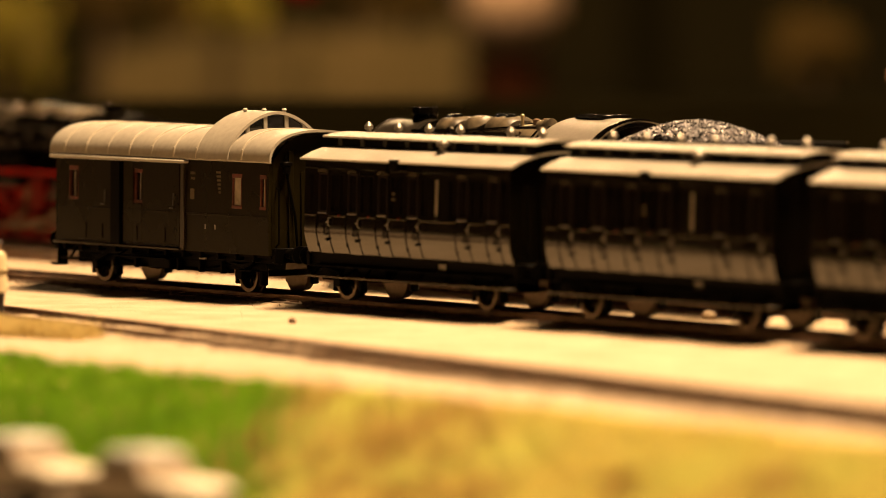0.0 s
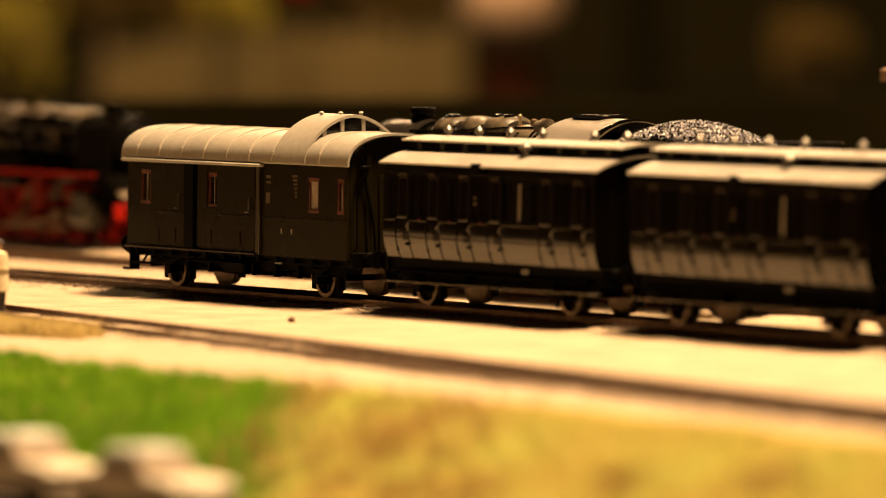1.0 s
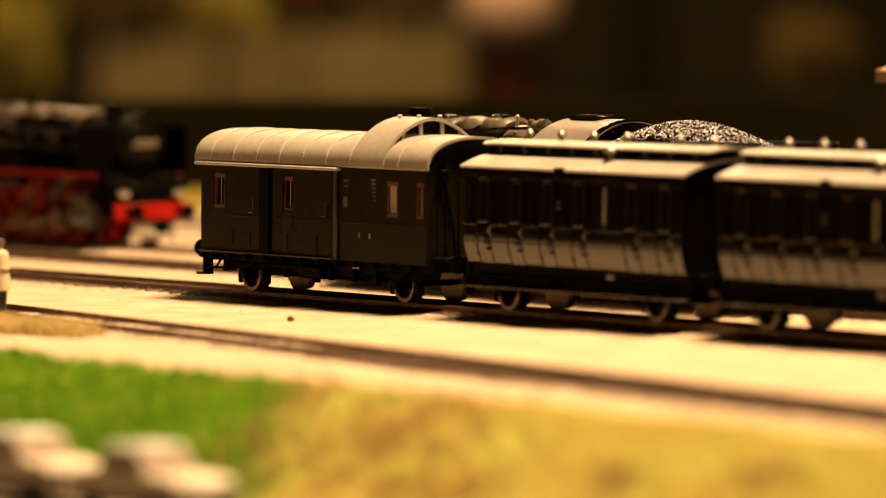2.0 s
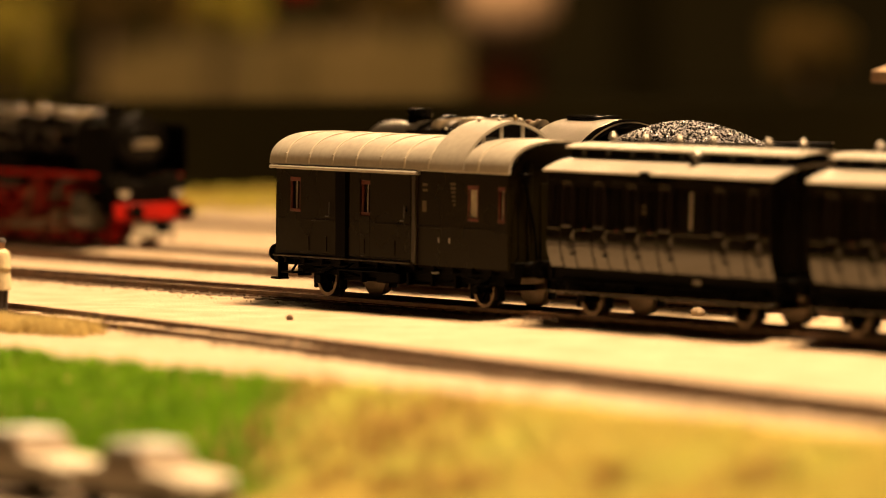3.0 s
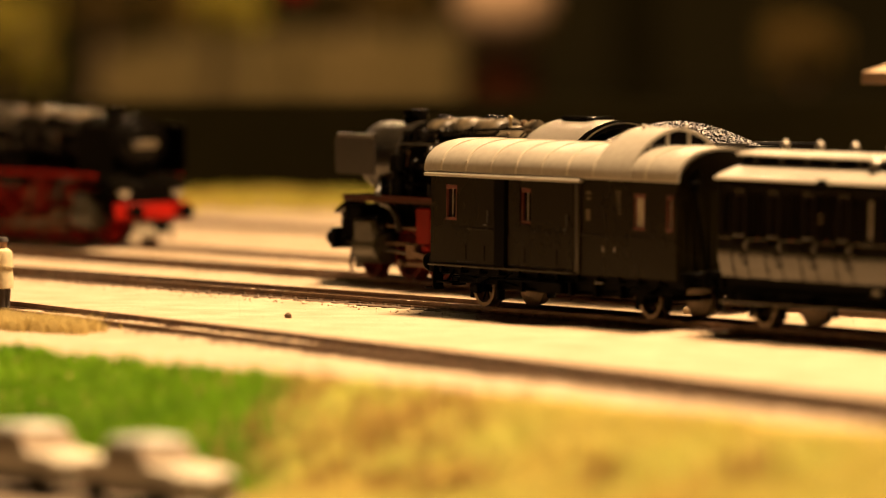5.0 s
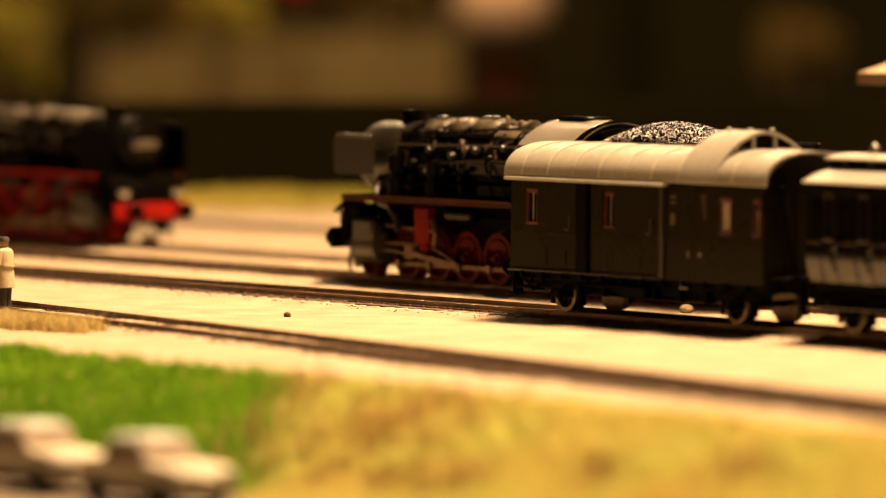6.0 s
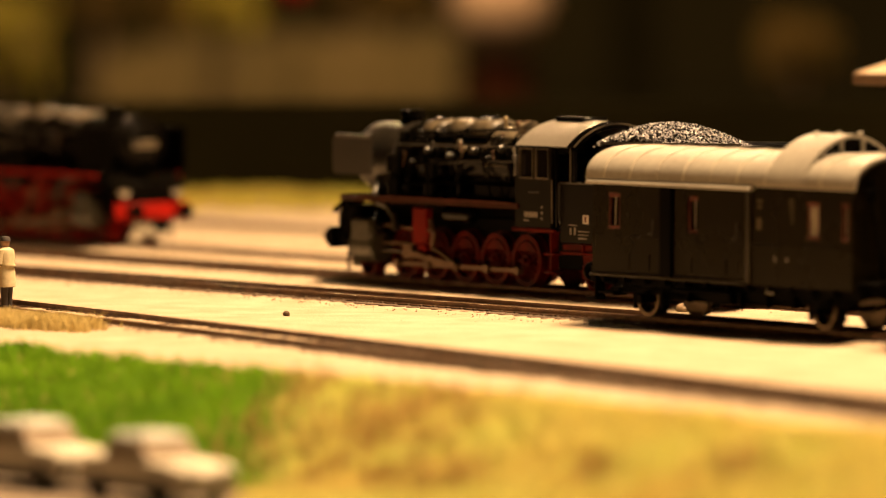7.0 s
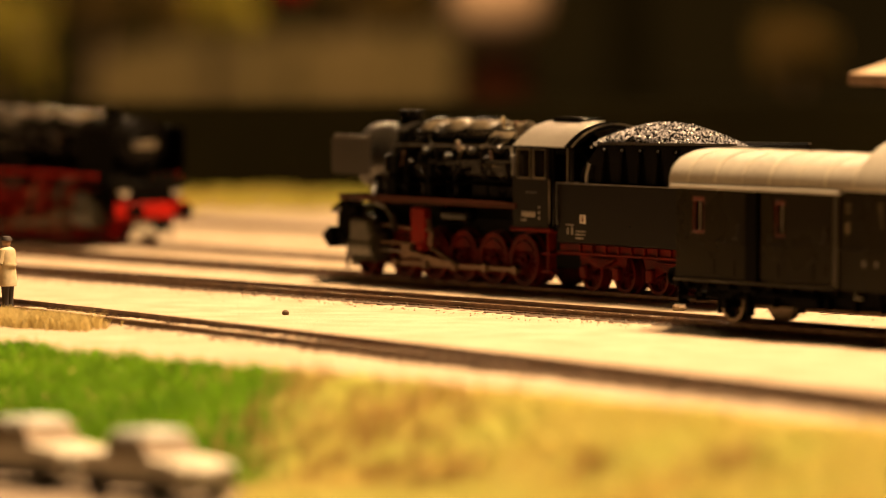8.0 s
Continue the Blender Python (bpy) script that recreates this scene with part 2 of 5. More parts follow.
def clean(me):
    bm = bmesh.new()
    bm.from_mesh(me)
    bmesh.ops.recalc_face_normals(bm, faces=bm.faces[:])
    bm.to_mesh(me)
    bm.free()


def mesh_data(name, m, material, tidy=True):
    me = bpy.data.meshes.new(name)
    me.from_pydata([(x * MM, y * MM, z * MM) for x, y, z in m.v], [], m.f)
    me.polygons.foreach_set("use_smooth", m.s)
    me.materials.append(material)
    if tidy:
        clean(me)
        me.set_sharp_from_angle(angle=radians(38))
    me.update()
    return me


def part(name, m, material, parent=None, label="", at=(0, 0, 0)):
    ob = new(name, mesh_data(name, m, material) if isinstance(m, Mesh) else m)
    ob.location = Vector(at) * MM
    if parent:
        ob.parent = parent
    if label:
        ob["label"] = label
    return ob


def thing(name, label, category, at=(0, 0, 0), group="", kind="", turn=0):
    ob = new(name)
    ob.empty_display_size = 0.01
    ob.matrix_world = pose(*(c * MM for c in at), 0, 0, turn)
    return tagged(ob, label, category, group, kind)


def vault(half, z0, z1, power=2.35, n=24):
    """(y, z) points of a roof with tight shoulders and a flat crown."""
    out = []
    for i in range(n + 1):
        a = math.pi * (1 - i / n)
        c, q = math.cos(a), math.sin(a)
        out.append((math.copysign(half * abs(c) ** (2 / power), c), z0 + (z1 - z0) * max(q, 0.0) ** (2 / power)))
    return out


def arc(half, z0, z1, n=14):
    """(y, z) points of a shallow arch of half-width half from eave z0 to crown z1."""
    h = z1 - z0
    r = (half * half + h * h) / (2 * h)
    a = math.asin(min(half / r, 1.0))
    if h > half:
        a = math.pi - a
    return [(r * math.sin(-a + 2 * a * i / n), z1 - r + r * math.cos(-a + 2 * a * i / n)) for i in range(n + 1)]

# ---- ground: sand yard, bank, lower road ----
GROUND_Z = -3.0
LOCO_Y, FAR_Y, BACK_Y = 68.6, 126.0, 250.0   # tracks beside the train's, which lies at y = 0
BANK_Y, ROAD_Z = -194.0, -22.0


def bank_edge(x):
    return BANK_Y - 0.05 * (min(max(x, 0), 900) - 300) + 3 * noise.noise(Vector((x * 0.012, 3.1, 0)))


def ground_z(x, y):
    """Height of the layout's surface."""
    if (1800 - x) * 0.834 + (y + 1060) * 0.552 > 2865:
        return -4.0
    away, side = (1800 - x) * 0.834 + (y + 1076) * 0.552, (1800 - x) * 0.552 - (y + 1076) * 0.834
    swell = 2.2 * math.exp(-((away - 2790) / 45) ** 2 - ((side - 72) / 34) ** 2) if away > 2640 else 0.0
    edge = bank_edge(x)
    foot = edge - 66
    base = GROUND_Z + swell + 0.5 * noise.noise(Vector((x * 0.03, y * 0.03, 0.5))) + 0.22 * noise.noise(Vector((x * 0.15, y * 0.15, 2.5)))
    base += 0.55 * max(0.0, 1 - abs(abs(y) - 21) / 7) * (0.3 + noise.noise(Vector((x * 0.16, y * 0.16, 4.5))))
    v = (y + 124) + (x - 230) * 0.1192
    if abs(v) < 19 and x > 130:
        k = min((19 - abs(v)) / 4, 1)
        base = base * (1 - k) + (-1.95 - 0.5 * min(max((x - 290) / 90, 0), 1) + 0.4 * noise.noise(Vector((x * 0.12, y * 0.12, 8.5)))) * k
    for c, top in ((0.0, -2.05), (LOCO_Y, -1.55), (FAR_Y, -1.1), (BACK_Y, -1.1)):
        if abs(y - c) < 19:
            k = min((19 - abs(y - c)) / 4, 1)
            base = base * (1 - k) + (top + 0.25 * noise.noise(Vector((x * 0.09, y * 0.09, 5.5)))) * k
    if y > edge:
        return base
    k = min((edge - y) / (edge - foot), 1.0)
    k = k * k * (3 - 2 * k) * 0.4 + k * 0.6
    return base + k * (ROAD_Z - GROUND_Z)


def steps(a, b, fine_a, fine_b, fine, coarse):
    out, v = [], a
    while v < b:
        out.append(v)
        v += fine if fine_a <= v < fine_b else coarse
    return out + [b]


def build_ground():
    xs = steps(-1220, 1300, -60, 620, 5, 40)
    ys = steps(-420, 1100, -290, 275, 3, 30)
    bank = [y for y in ys if y <= -198]
    yard = [y for y in ys if y >= bank[-1]]
    m = Mesh().sheet([[(x, y, ground_z(x, y)) for y in yard] for x in xs])
    keep = [any((1800 - m.v[i][0]) * 0.834 + (m.v[i][1] + 1060) * 0.552 < 2862 for i in f) for f in m.f]
    m.f, m.s = [f for f, k in zip(m.f, keep) if k], [s for s, k in zip(m.s, keep) if k]
    tagged(part("ground", m, SAND), "pale sand-covered yard of a model railway layout", "ground", kind="structure")
    m = Mesh().sheet([[(x, y, ground_z(x, y)) for y in bank if y >= -272] for x in xs])
    tagged(part("ground_bank", m, EARTH), "brown earth bank sloping to the lower road", "bank", kind="structure")
    road = [y for y in bank if y <= -266]
    m = Mesh().sheet([[(x, y, ground_z(x, y) - (0.3 if y > -272 else 0)) for y in road] for x in xs])
    tagged(part("road", m, ASPHALT), "dusty pale lower road below the bank", "road", kind="structure")
    m = Mesh().prism([(-1211, -424), (1304, -424), (1304, 1104), (-202, 1104)], -60, -34, "z")
    tagged(part("layout_board", m, WOOD), "wooden board under the model layout", "baseboard", kind="structure")


RAIL_SHAPE = [(-1.2, -2.2), (1.2, -2.2), (1.2, -1.9), (0.35, -1.6), (0.35, -0.7), (0.55, -0.6), (0.55, -0.05), (0.4, 0),
              (-0.4, 0), (-0.55, -0.05), (-0.55, -0.6), (-0.35, -0.7), (-0.35, -1.6), (-1.2, -1.9)]


def build_track(label, at, turn, x0, x1, parts_from, parts_to, sink=0.0, wood=SLEEPER):
    """A length of track; its near sleepers are single pieces, the rest one joined piece."""
    sleeper_mesh = mesh_data("sleeper", Mesh().box(-1.4, 1.4, -15, 15, -3.6, -1.65, 0.25), wood)
    tr = thing("track", label, "track", (at[0], at[1], -sink), "tracks of the yard", "structure", turn)
    for side in (-8.8, 8.8):
        part("rail", Mesh().prism([(side + u, v * 0.74) for u, v in RAIL_SHAPE], x0, x1), RAIL, tr)
    rng = random.Random(round(at[1]))
    far, x = Mesh(), x0 + 3
    while x < x1:
        if parts_from < x < parts_to:
            s = part("sleeper", sleeper_mesh, None, tr, at=(x, rng.uniform(-0.4, 0.4), rng.uniform(-0.15, 0.1)))
            s.rotation_euler.z = rng.uniform(-0.02, 0.02)
        else:
            far.box(x - 1.4, x + 1.4, -15, 15, -3.6, -1.65)
        for side in (-8.8, 8.8):
            if parts_from < x < parts_to:
                for o in (-1.5, 1.5):
                    far.box(x - 0.6, x + 0.6, side + o - 0.5, side + o + 0.5, -1.8, -1.25)
        x += 6.9
    if far.v:
        tagged(part("sleepers_and_chairs", far, wood, tr), kind="stuff")
    return tr


def build_hall():
    """The hall round the layout, turned along the view over it."""
    h = pose(1.8, -1.06, 0, 0, 0, 146.5)   # local +x runs away over the layout, +y to the left of it
    for name, label, m, material in (
            ("hall_floor", "dark hall floor", Mesh().box(-2500, 7200, -4200, 4200, -1160, -1100), HALL_DARK),
            ("hall_wall_far", "brown plastered hall wall", Mesh().box(7000, 7100, -4200, 4200, -1100, 2400), HALL_WALL),
            ("hall_wall_near", "brown plastered hall wall", Mesh().box(-2600, -2500, -4200, 4200, -1100, 2400), HALL_WALL),
            ("hall_wall_left", "brown plastered hall wall", Mesh().box(-2500, 7000, 4200, 4300, -1100, 2400), HALL_WALL),
            ("hall_wall_right", "brown plastered hall wall", Mesh().box(-2500, 7000, -4300, -4200, -1100, 2400), HALL_WALL),
            ("ceiling", "dim brown hall ceiling", Mesh().box(-2600, 7100, -4300, 4300, 2400, 2460), HALL_WALL)):
        ob = tagged(part(name, m, material), label, "hall", kind="structure")
        ob.matrix_world = h
    return h


def clump(m, rng, c, r, n, leaf):
    for _ in range(n):
        d = Vector((rng.gauss(0, 1), rng.gauss(0, 1), rng.gauss(0, 1))).normalized() * r * rng.uniform(0.55, 1.05)
        p = Vector(c) + Vector((d.x, d.y, d.z * 0.75))
        u = Vector((rng.gauss(0, 1), rng.gauss(0, 1), rng.gauss(0, 1))).normalized() * leaf
        w = u.orthogonal().normalized() * leaf * 0.6
        m.add([p - u, p + w, p + u, p - w], [(0, 1, 2, 3)])


def bush(h, at, r, label, seed, lift=0.0, leaf=BUSH):
    rng = random.Random(seed)
    t = thing("bush", label, "bush", group="bushes behind the yard")
    t.matrix_world = h @ pose(at[0] * MM, at[1] * MM, at[2] * MM)
    trunk = Mesh().lathe([(0, r * 0.12), (lift + r * 0.5, r * 0.08), (lift + r * 0.9, r * 0.03)], (0, 0, 0), "z", 7)
    for k in range(5):
        a = k * 1.26
        trunk.rod((0, 0, lift + r * (0.2 + 0.1 * k)), (math.cos(a) * r * 0.6, math.sin(a) * r * 0.6, lift + r * (0.6 + 0.12 * k)), r * 0.025, 5)
    part("trunk", trunk, WOOD, t)
    m = Mesh()
    for _ in range(9):
        clump(m, rng, (rng.uniform(-0.5, 0.5) * r, rng.uniform(-0.5, 0.5) * r, lift + r * rng.uniform(0.6, 1.4)), r * 0.5, 130, r * 0.07)
    part("crown", m, leaf, t)


def build_background(h):
    b = tagged(part("black_board", Mesh().box(2850, 2862, -1300, 1000, -60, 38, 1.5), BLACK_CLOTH), "low black cloth-covered board behind the yard", "board", kind="structure")
    b.matrix_world = h
    table = Mesh().box(2862, 6700, -1800, 1400, -60, -36)
    t = tagged(part("layout_board_rear", table, BLACK_CLOTH), "dark rear part of the layout", "baseboard", kind="structure")
    t.matrix_world = h
    fence = thing("board_fence", "brown wooden board fence, out of focus", "fence")
    fence.matrix_world = h
    for i in range(10):
        part("board", Mesh().box(6000, 6008, 275 - i * 32 - 15.6, 275 - i * 32 + 15.6, -36, (14, 22)[i] if i < 2 else 26 + (i * 7 % 13), 0.8), BROWN_BOARD, fence)
    bush(h, (5500, 171, -36), 42, "olive-yellow model tree, out of focus", 4, 56)
    bush(h, (5500, 348, -36), 62, "olive-yellow model tree, out of focus", 5, 6)
    bush(h, (5500, -305, -36), 42, "brownish olive model tree, out of focus", 6, 20, BUSH_BROWN)
    for side, r, seed in ((305, 44, 7), (225, 40, 8), (70, 42, 9), (15, 38, 10)):
        bush(h, (6350, side, -36), r, "dim brownish olive model tree behind the fence", seed, 58, BUSH_BROWN)
    # added stand-in for an unidentified pale round shape
    tank = thing("round_tank", "pinkish cream round shape, not identified, on a dark red base", "tank")
    tank.matrix_world = h @ pose(5.9, -0.066, -0.036)
    part("shell", Mesh().ball((0, 0, 90), 44, seg=24), ROUND_SHAPE_PAINT, tank)
    part("base", Mesh().lathe([(0, 30), (50, 26)], (0, 0, 0), "z", 16), mat("base_red", (0.034, 0.010, 0.003), 0.8, grain=40, spec=0.03), tank, "dark red cylindrical base")
    # added disc in place of an unidentified orange-red spot
    sign = thing("disc_sign", "orange-red round shape on a thin post", "sign")
    sign.matrix_world = h @ pose(5.9, 0.114, -0.036)
    part("disc", Mesh().lathe([(-2, 14), (2, 14)], (0, 0, 120), "x", 20), BRIGHT_RED, sign)
    part("post", Mesh().rod((0, 0, 0), (0, 0, 106.5), 2.0, 8), BLACK, sign)
    post = thing("post", "black wooden post, out of focus", "post")
    post.matrix_world = h @ pose(6.0, -0.186, -0.036)
    part("shaft", Mesh().box(-22, 22, -22, 22, 0, 300, 1), BLACK_CLOTH, post)
    part("cap", Mesh().box(-26, 26, -26, 26, 300, 312, 1), BLACK_CLOTH, post)


# ---- rolling stock parts ----
def spoked_wheel(m_rim, m_spoke, r, y0, y1, spokes=8):
    """Wheel in the xz plane round the origin."""
    seg = 24
    ri = r * 0.80
    mid = (y0 + y1) / 2
    rings = [(y0, ri), (y0, r), (y1, r), (y1, ri)]
    k = len(m_rim.v)
    for w, q in rings:
        for i in range(seg):
            a = 2 * math.pi * i / seg
            m_rim.v.append((q * math.cos(a), w, q * math.sin(a)))
    for j in range(4):
        for i in range(seg):
            i2, j2 = (i + 1) % seg, (j + 1) % 4
            m_rim.f.append((k + j * seg + i, k + j * seg + i2, k + j2 * seg + i2, k + j2 * seg + i)), m_rim.s.append(False)
    for i in range(spokes):
        a = 2 * math.pi * i / spokes
        m_spoke.rod((0, mid, 0), (ri * 1.02 * math.cos(a), mid, ri * 1.02 * math.sin(a)), r * 0.055, 5)
    m_spoke.lathe([(y0 - 0.1, r * 0.22), (y1 + 0.1, r * 0.22)], axis="y", seg=12)


def wheelset(parent, x, r, tyre, spoke, spokes=8):
    rim, sp = Mesh(), Mesh()
    for y0, y1 in ((-9.8, -7.2), (7.2, 9.8)):
        spoked_wheel(rim, sp, r, y0, y1, spokes)
    for y in (-7.0, 7.0):
        rim.lathe([(y - 0.35, r + 0.7), (y + 0.35, r + 0.7)], axis="y", seg=24)
    sp.rod((0, -11.5, 0), (0, 11.5, 0), 0.9, 8)
    w = part("wheelset", sp, spoke, parent, at=(x, 0, r))
    part("tyre", rim, tyre, w, "worn steel tyres")
    return w


def buffers(parent, x, way, z=11.7):
    for y in (-10, 10):
        b = part("buffer", Mesh().lathe([(0, 1.4), (2.4, 1.4), (2.4, 0.8), (5.2, 0.8)], axis="x", seg=12), BLACK, parent, at=(x, y, z))
        part("buffer_head", Mesh().lathe([(5.0, 1.8), (5.5, 2.6), (6.1, 2.5)], axis="x", seg=16), BLACK, b)
        if way < 0:
            b.rotation_euler.z = math.pi
    m = Mesh().box(0, 3.5, -0.8, 0.8, -2.5, -0.5, 0.2).box(3.5, 6.5, -2.2, 2.2, -2.6, -0.8, 0.3).box(5.8, 6.4, -2.4, 2.4, -3.4, 0.6, 0.2)
    c = part("coupler", m, BLACK, parent, at=(x, 0, 8.0))
    if way < 0:
        c.rotation_euler.z = math.pi


def running_gear(parent, x, r=5.2):
    """Axle guards, springs and boxes at one axle."""
    for s in (-1, 1):
        m = Mesh()
        m.prism([(x - 3.2, 11), (x + 3.2, 11), (x + 1.6, 4.2), (x - 1.6, 4.2)], s * 10.9 - 0.25, s * 10.9 + 0.25, "y")
        part("axle_guard", m, BLACK, parent)
        part("axle_box", Mesh().box(x - 1.3, x + 1.3, s * 12 - 1.0, s * 12 + 1.0, r - 1.4, r + 1.4, 0.3), BLACK, parent)
        m = Mesh()
        for k in range(4):
            w = 8 - k * 1.6
            m.prism([(x - w, 9.1 - k * 0.5), (x, 8.0 - k * 0.5), (x + w, 9.1 - k * 0.5), (x + w, 8.7 - k * 0.5), (x, 7.6 - k * 0.5), (x - w, 8.7 - k * 0.5)], s * 12 - 0.6, s * 12 + 0.6, "y")
        part("leaf_spring", m, BLACK, parent)


def bars(parent, y, rows, material, name="lettering"):
    """Unreadable writing as small raised bars on the side at y: (x0, x1, z0, z1)."""
    m = Mesh()
    for x0, x1, z0, z1 in rows:
        m.box(x0, x1, y - 0.06, y + 0.04, z0, z1)
    return part(name, m, material, parent)


def lean_sides(ob, z0, k, z1=38.0):
    """Lean the upper body sides of a vehicle inwards by k above the belt at z0."""
    for c in ob.children_recursive:
        if c.type == "MESH" and c.name.split(".")[0] in UPPER_SIDE:
            for v in c.data.vertices:
                if abs(v.co.y) > 0.010 and v.co.z > z0 * MM:
                    v.co.y -= math.copysign(k * (min(v.co.z, z1 * MM) - z0 * MM), v.co.y)


UPPER_SIDE = ("body", "window", "window_frame", "glazing_bar", "sliding_door", "door_handle", "door_post", "corner_post",
              "lettering", "window_band", "ventilator_hood", "cover_strip", "end_wall")


def lower_body(ob, z0, k):
    """Make a vehicle lower: heights above z0 shrink by k."""
    for c in ob.children_recursive:
        if c.type == "MESH" and c.matrix_basis.translation.length < 1e-6:
            for v in c.data.vertices:
                if v.co.z > z0 * MM:
                    v.co.z = z0 * MM + (v.co.z - z0 * MM) * k


# ---- luggage van ----
def build_van():
    v = thing("luggage_van", "dark olive luggage van with a grey arched roof and raised lookout", "railway van", group="vehicles of the moving train")
    L = 119.0
    wall = Mesh()
    for s in (-1, 1):
        y0, y1 = sorted((s * 15.3, s * 14.3))
        wall.box(0, L, y0, y1, 11.2, 22)
        x = 0.0
        for a, b in ((8.0, 13.0), (45.6, 50.4), (99.6, 104.4), (114.6, 117.4)):
            wall.box(x, a, y0, y1, 22, 38)
            wall.box(a, b, y0, y1, 22, 24.4).box(a, b, y0, y1, 34, 38)
            x = b
        wall.box(x, L, y0, y1, 22, 38)
    gable = [(-14.2, 11.2), (14.2, 11.2)] + arc(14.2, 38, 46)[::-1]
    wall.prism(gable, 0, 1.0).prism(gable, L - 1.0, L)
    part("body", wall, VAN_GREEN, v)
    part("floor_panel", Mesh().box(0.5, L - 0.5, -14.2, 14.2, 10.4, 11.6), BLACK, v)
    for s in (-1, 1):
        for a, b in ((8.0, 13.0), (45.6, 50.4), (99.6, 104.4), (114.6, 117.4)):
            # one pane is coloured pale in place of a bright reflection
            w = part("window", Mesh().box(a, b, s * 14.6 - 0.15, s * 14.6 + 0.15, 24.4, 34), LIGHT_PANE if a == 99.6 else GLASS, v, "pale pane with its brightness painted in" if a == 99.6 else "")
            fr = Mesh()
            y0, y1 = sorted((s * 14.7, s * 15.45))
            fr.box(a - 0.3, b + 0.3, y0, y1, 33.0, 34.2, 0.1).box(a - 0.3, b + 0.3, y0, y1, 24.2, 25.1, 0.1)
            fr.box(a - 0.05, a + 0.25, y0, y1, 24.2, 34.2, 0.1).box(b - 0.25, b + 0.05, y0, y1, 24.2, 34.2, 0.1)
            part("window_frame", fr, WIN_RED, w, "red-brown window frame")
            if a != 99.6:
                part("glazing_bar", Mesh().box((a + b) / 2 - 0.12, (a + b) / 2 + 0.12, s * 14.8 - 0.15, s * 14.8 + 0.15, 25, 33), LIGHT_PANE, w)
        # sliding doors with their panels, rails and handles
        for a, b in ((14.0, 32.7), (40.0, 71.5)):
            hole = (45.4, 50.6)
            y0, y1 = sorted((s * 15.3, s * 16.0))
            d = Mesh()
            if a == 40.0:
                d.box(a, hole[0], y0, y1, 12.6, 36.6, 0.15).box(hole[1], b, y0, y1, 12.6, 36.6, 0.15)
                d.box(hole[0], hole[1], y0, y1, 12.6, 24.2, 0.15).box(hole[0], hole[1], y0, y1, 34.2, 36.6, 0.15)
            else:
                d.box(a, b, y0, y1, 12.6, 36.6, 0.15)
            door = part("sliding_door", d, VAN_GREEN, v)
            y0, y1 = sorted((s * 15.9, s * 16.25))
            part("belt_rail", Mesh().box(a + 0.4, b - 0.4, y0, y1, 21.9, 22.4, 0.08), VAN_GREEN, door)
            part("door_handle", Mesh().rod((b - 2.5, s * 16.5, 24), (b - 2.5, s * 16.5, 27.5), 0.22).rod((b - 4.5, s * 16.5, 23.4), (b - 2.5, s * 16.5, 23.4), 0.22), LOCO_GREY, door)
            for k in range(2):
                xk = a + (b - a) * (0.25 + 0.5 * k)
                part("door_rib", Mesh().box(xk - 0.25, xk + 0.25, y0, y1, 13.4, 17.6, 0.08), VAN_GREEN, door)
        y0, y1 = sorted((s * 15.2, s * 16.6))
        # black strip added in place of the dark gap between the doors
        part("door_post", Mesh().box(33.6, 38.6, y0, y0 + 0.5 if s > 0 else y1, 11.4, 37.4, 0.1), BLACK, v)
        part("corner_post", Mesh().box(72.0, 74.0, *sorted((s * 15.2, s * 16.1)), 11.4, 37.6, 0.15), VAN_EDGE, v, "lighter edge post of the door opening")
        part("door_track", Mesh().box(0.5, 72.5, *sorted((s * 15.2, s * 16.8)), 11.2, 11.8, 0.15), VAN_EDGE, v, "lighter metal door track")
        part("door_hood", Mesh().box(-0.6, 76.0, *sorted((s * 15.2, s * 17.5)), 36.5, 37.5, 0.35), ROOF_GREY, v, "grey hood over the sliding doors")
        part("side_moulding", Mesh().box(74, L, *sorted((s * 15.25, s * 15.55)), 21.8, 22.4, 0.08), VAN_GREEN, v)
        bars(v, s * 15.33, [(76.6, 79.2, 33.4, 34.2), (76.8, 79.0, 31.9, 32.6), (76.6, 78.8, 26.2, 29.3)] + [(90.6 + 0.3 * k, 93.2, 34.0 - k * 1.15, 34.6 - k * 1.15) for k in range(6)], YELLOW)
        bars(v, s * 15.33, [(84.6, 85.2, 17.8, 19.2), (90.0, 90.6, 17.8, 19.2)], LETTER, "plate")
    # roof with seams, lookout arch
    out, inn = vault(16.6, 38.0, 47.0), vault(16.0, 37.6, 46.3)
    part("roof", Mesh().arch(out, inn, -1.4, L + 2.6), ROOF_GREY, v)
    seam_out, seam_in = vault(16.64, 38.3, 47.28), vault(16.2, 38.0, 46.7)
    x = 7.0
    while x < 118:
        if not 82 < x < 101:
            # seam in lighter paint, as if catching light
            part("roof_seam", Mesh().arch(seam_out, seam_in, x, x + 0.75), ROOF_SEAM, v)
            for s in (-1, 1):
                part("rivet", Mesh().ball((x + 0.25, s * 16.2, 41.0), 0.3, seg=6), ROOF_GREY, v)
        x += 12.4
    cup_o, cup_i = vault(17.0, 38.2, 51.9, 1.72), vault(16.3, 38.0, 51.0, 1.72)
    cup = part("lookout", Mesh().arch(cup_o, cup_i, 82.6, 99.6), ROOF_GREY, v, "raised grey lookout arch")
    for x in (83.5, 98.2):
        lo = vault(16.3, 37.4, 46.6)
        hi = vault(15.4, 40.0, 50.9, 1.72)
        g = Mesh()
        n = len(lo)
        k0 = len(g.v)
        g.v += [(x, y, z - 0.2) for y, z in lo] + [(x, y, max(z, lo[i][1])) for i, (y, z) in enumerate(hi)]
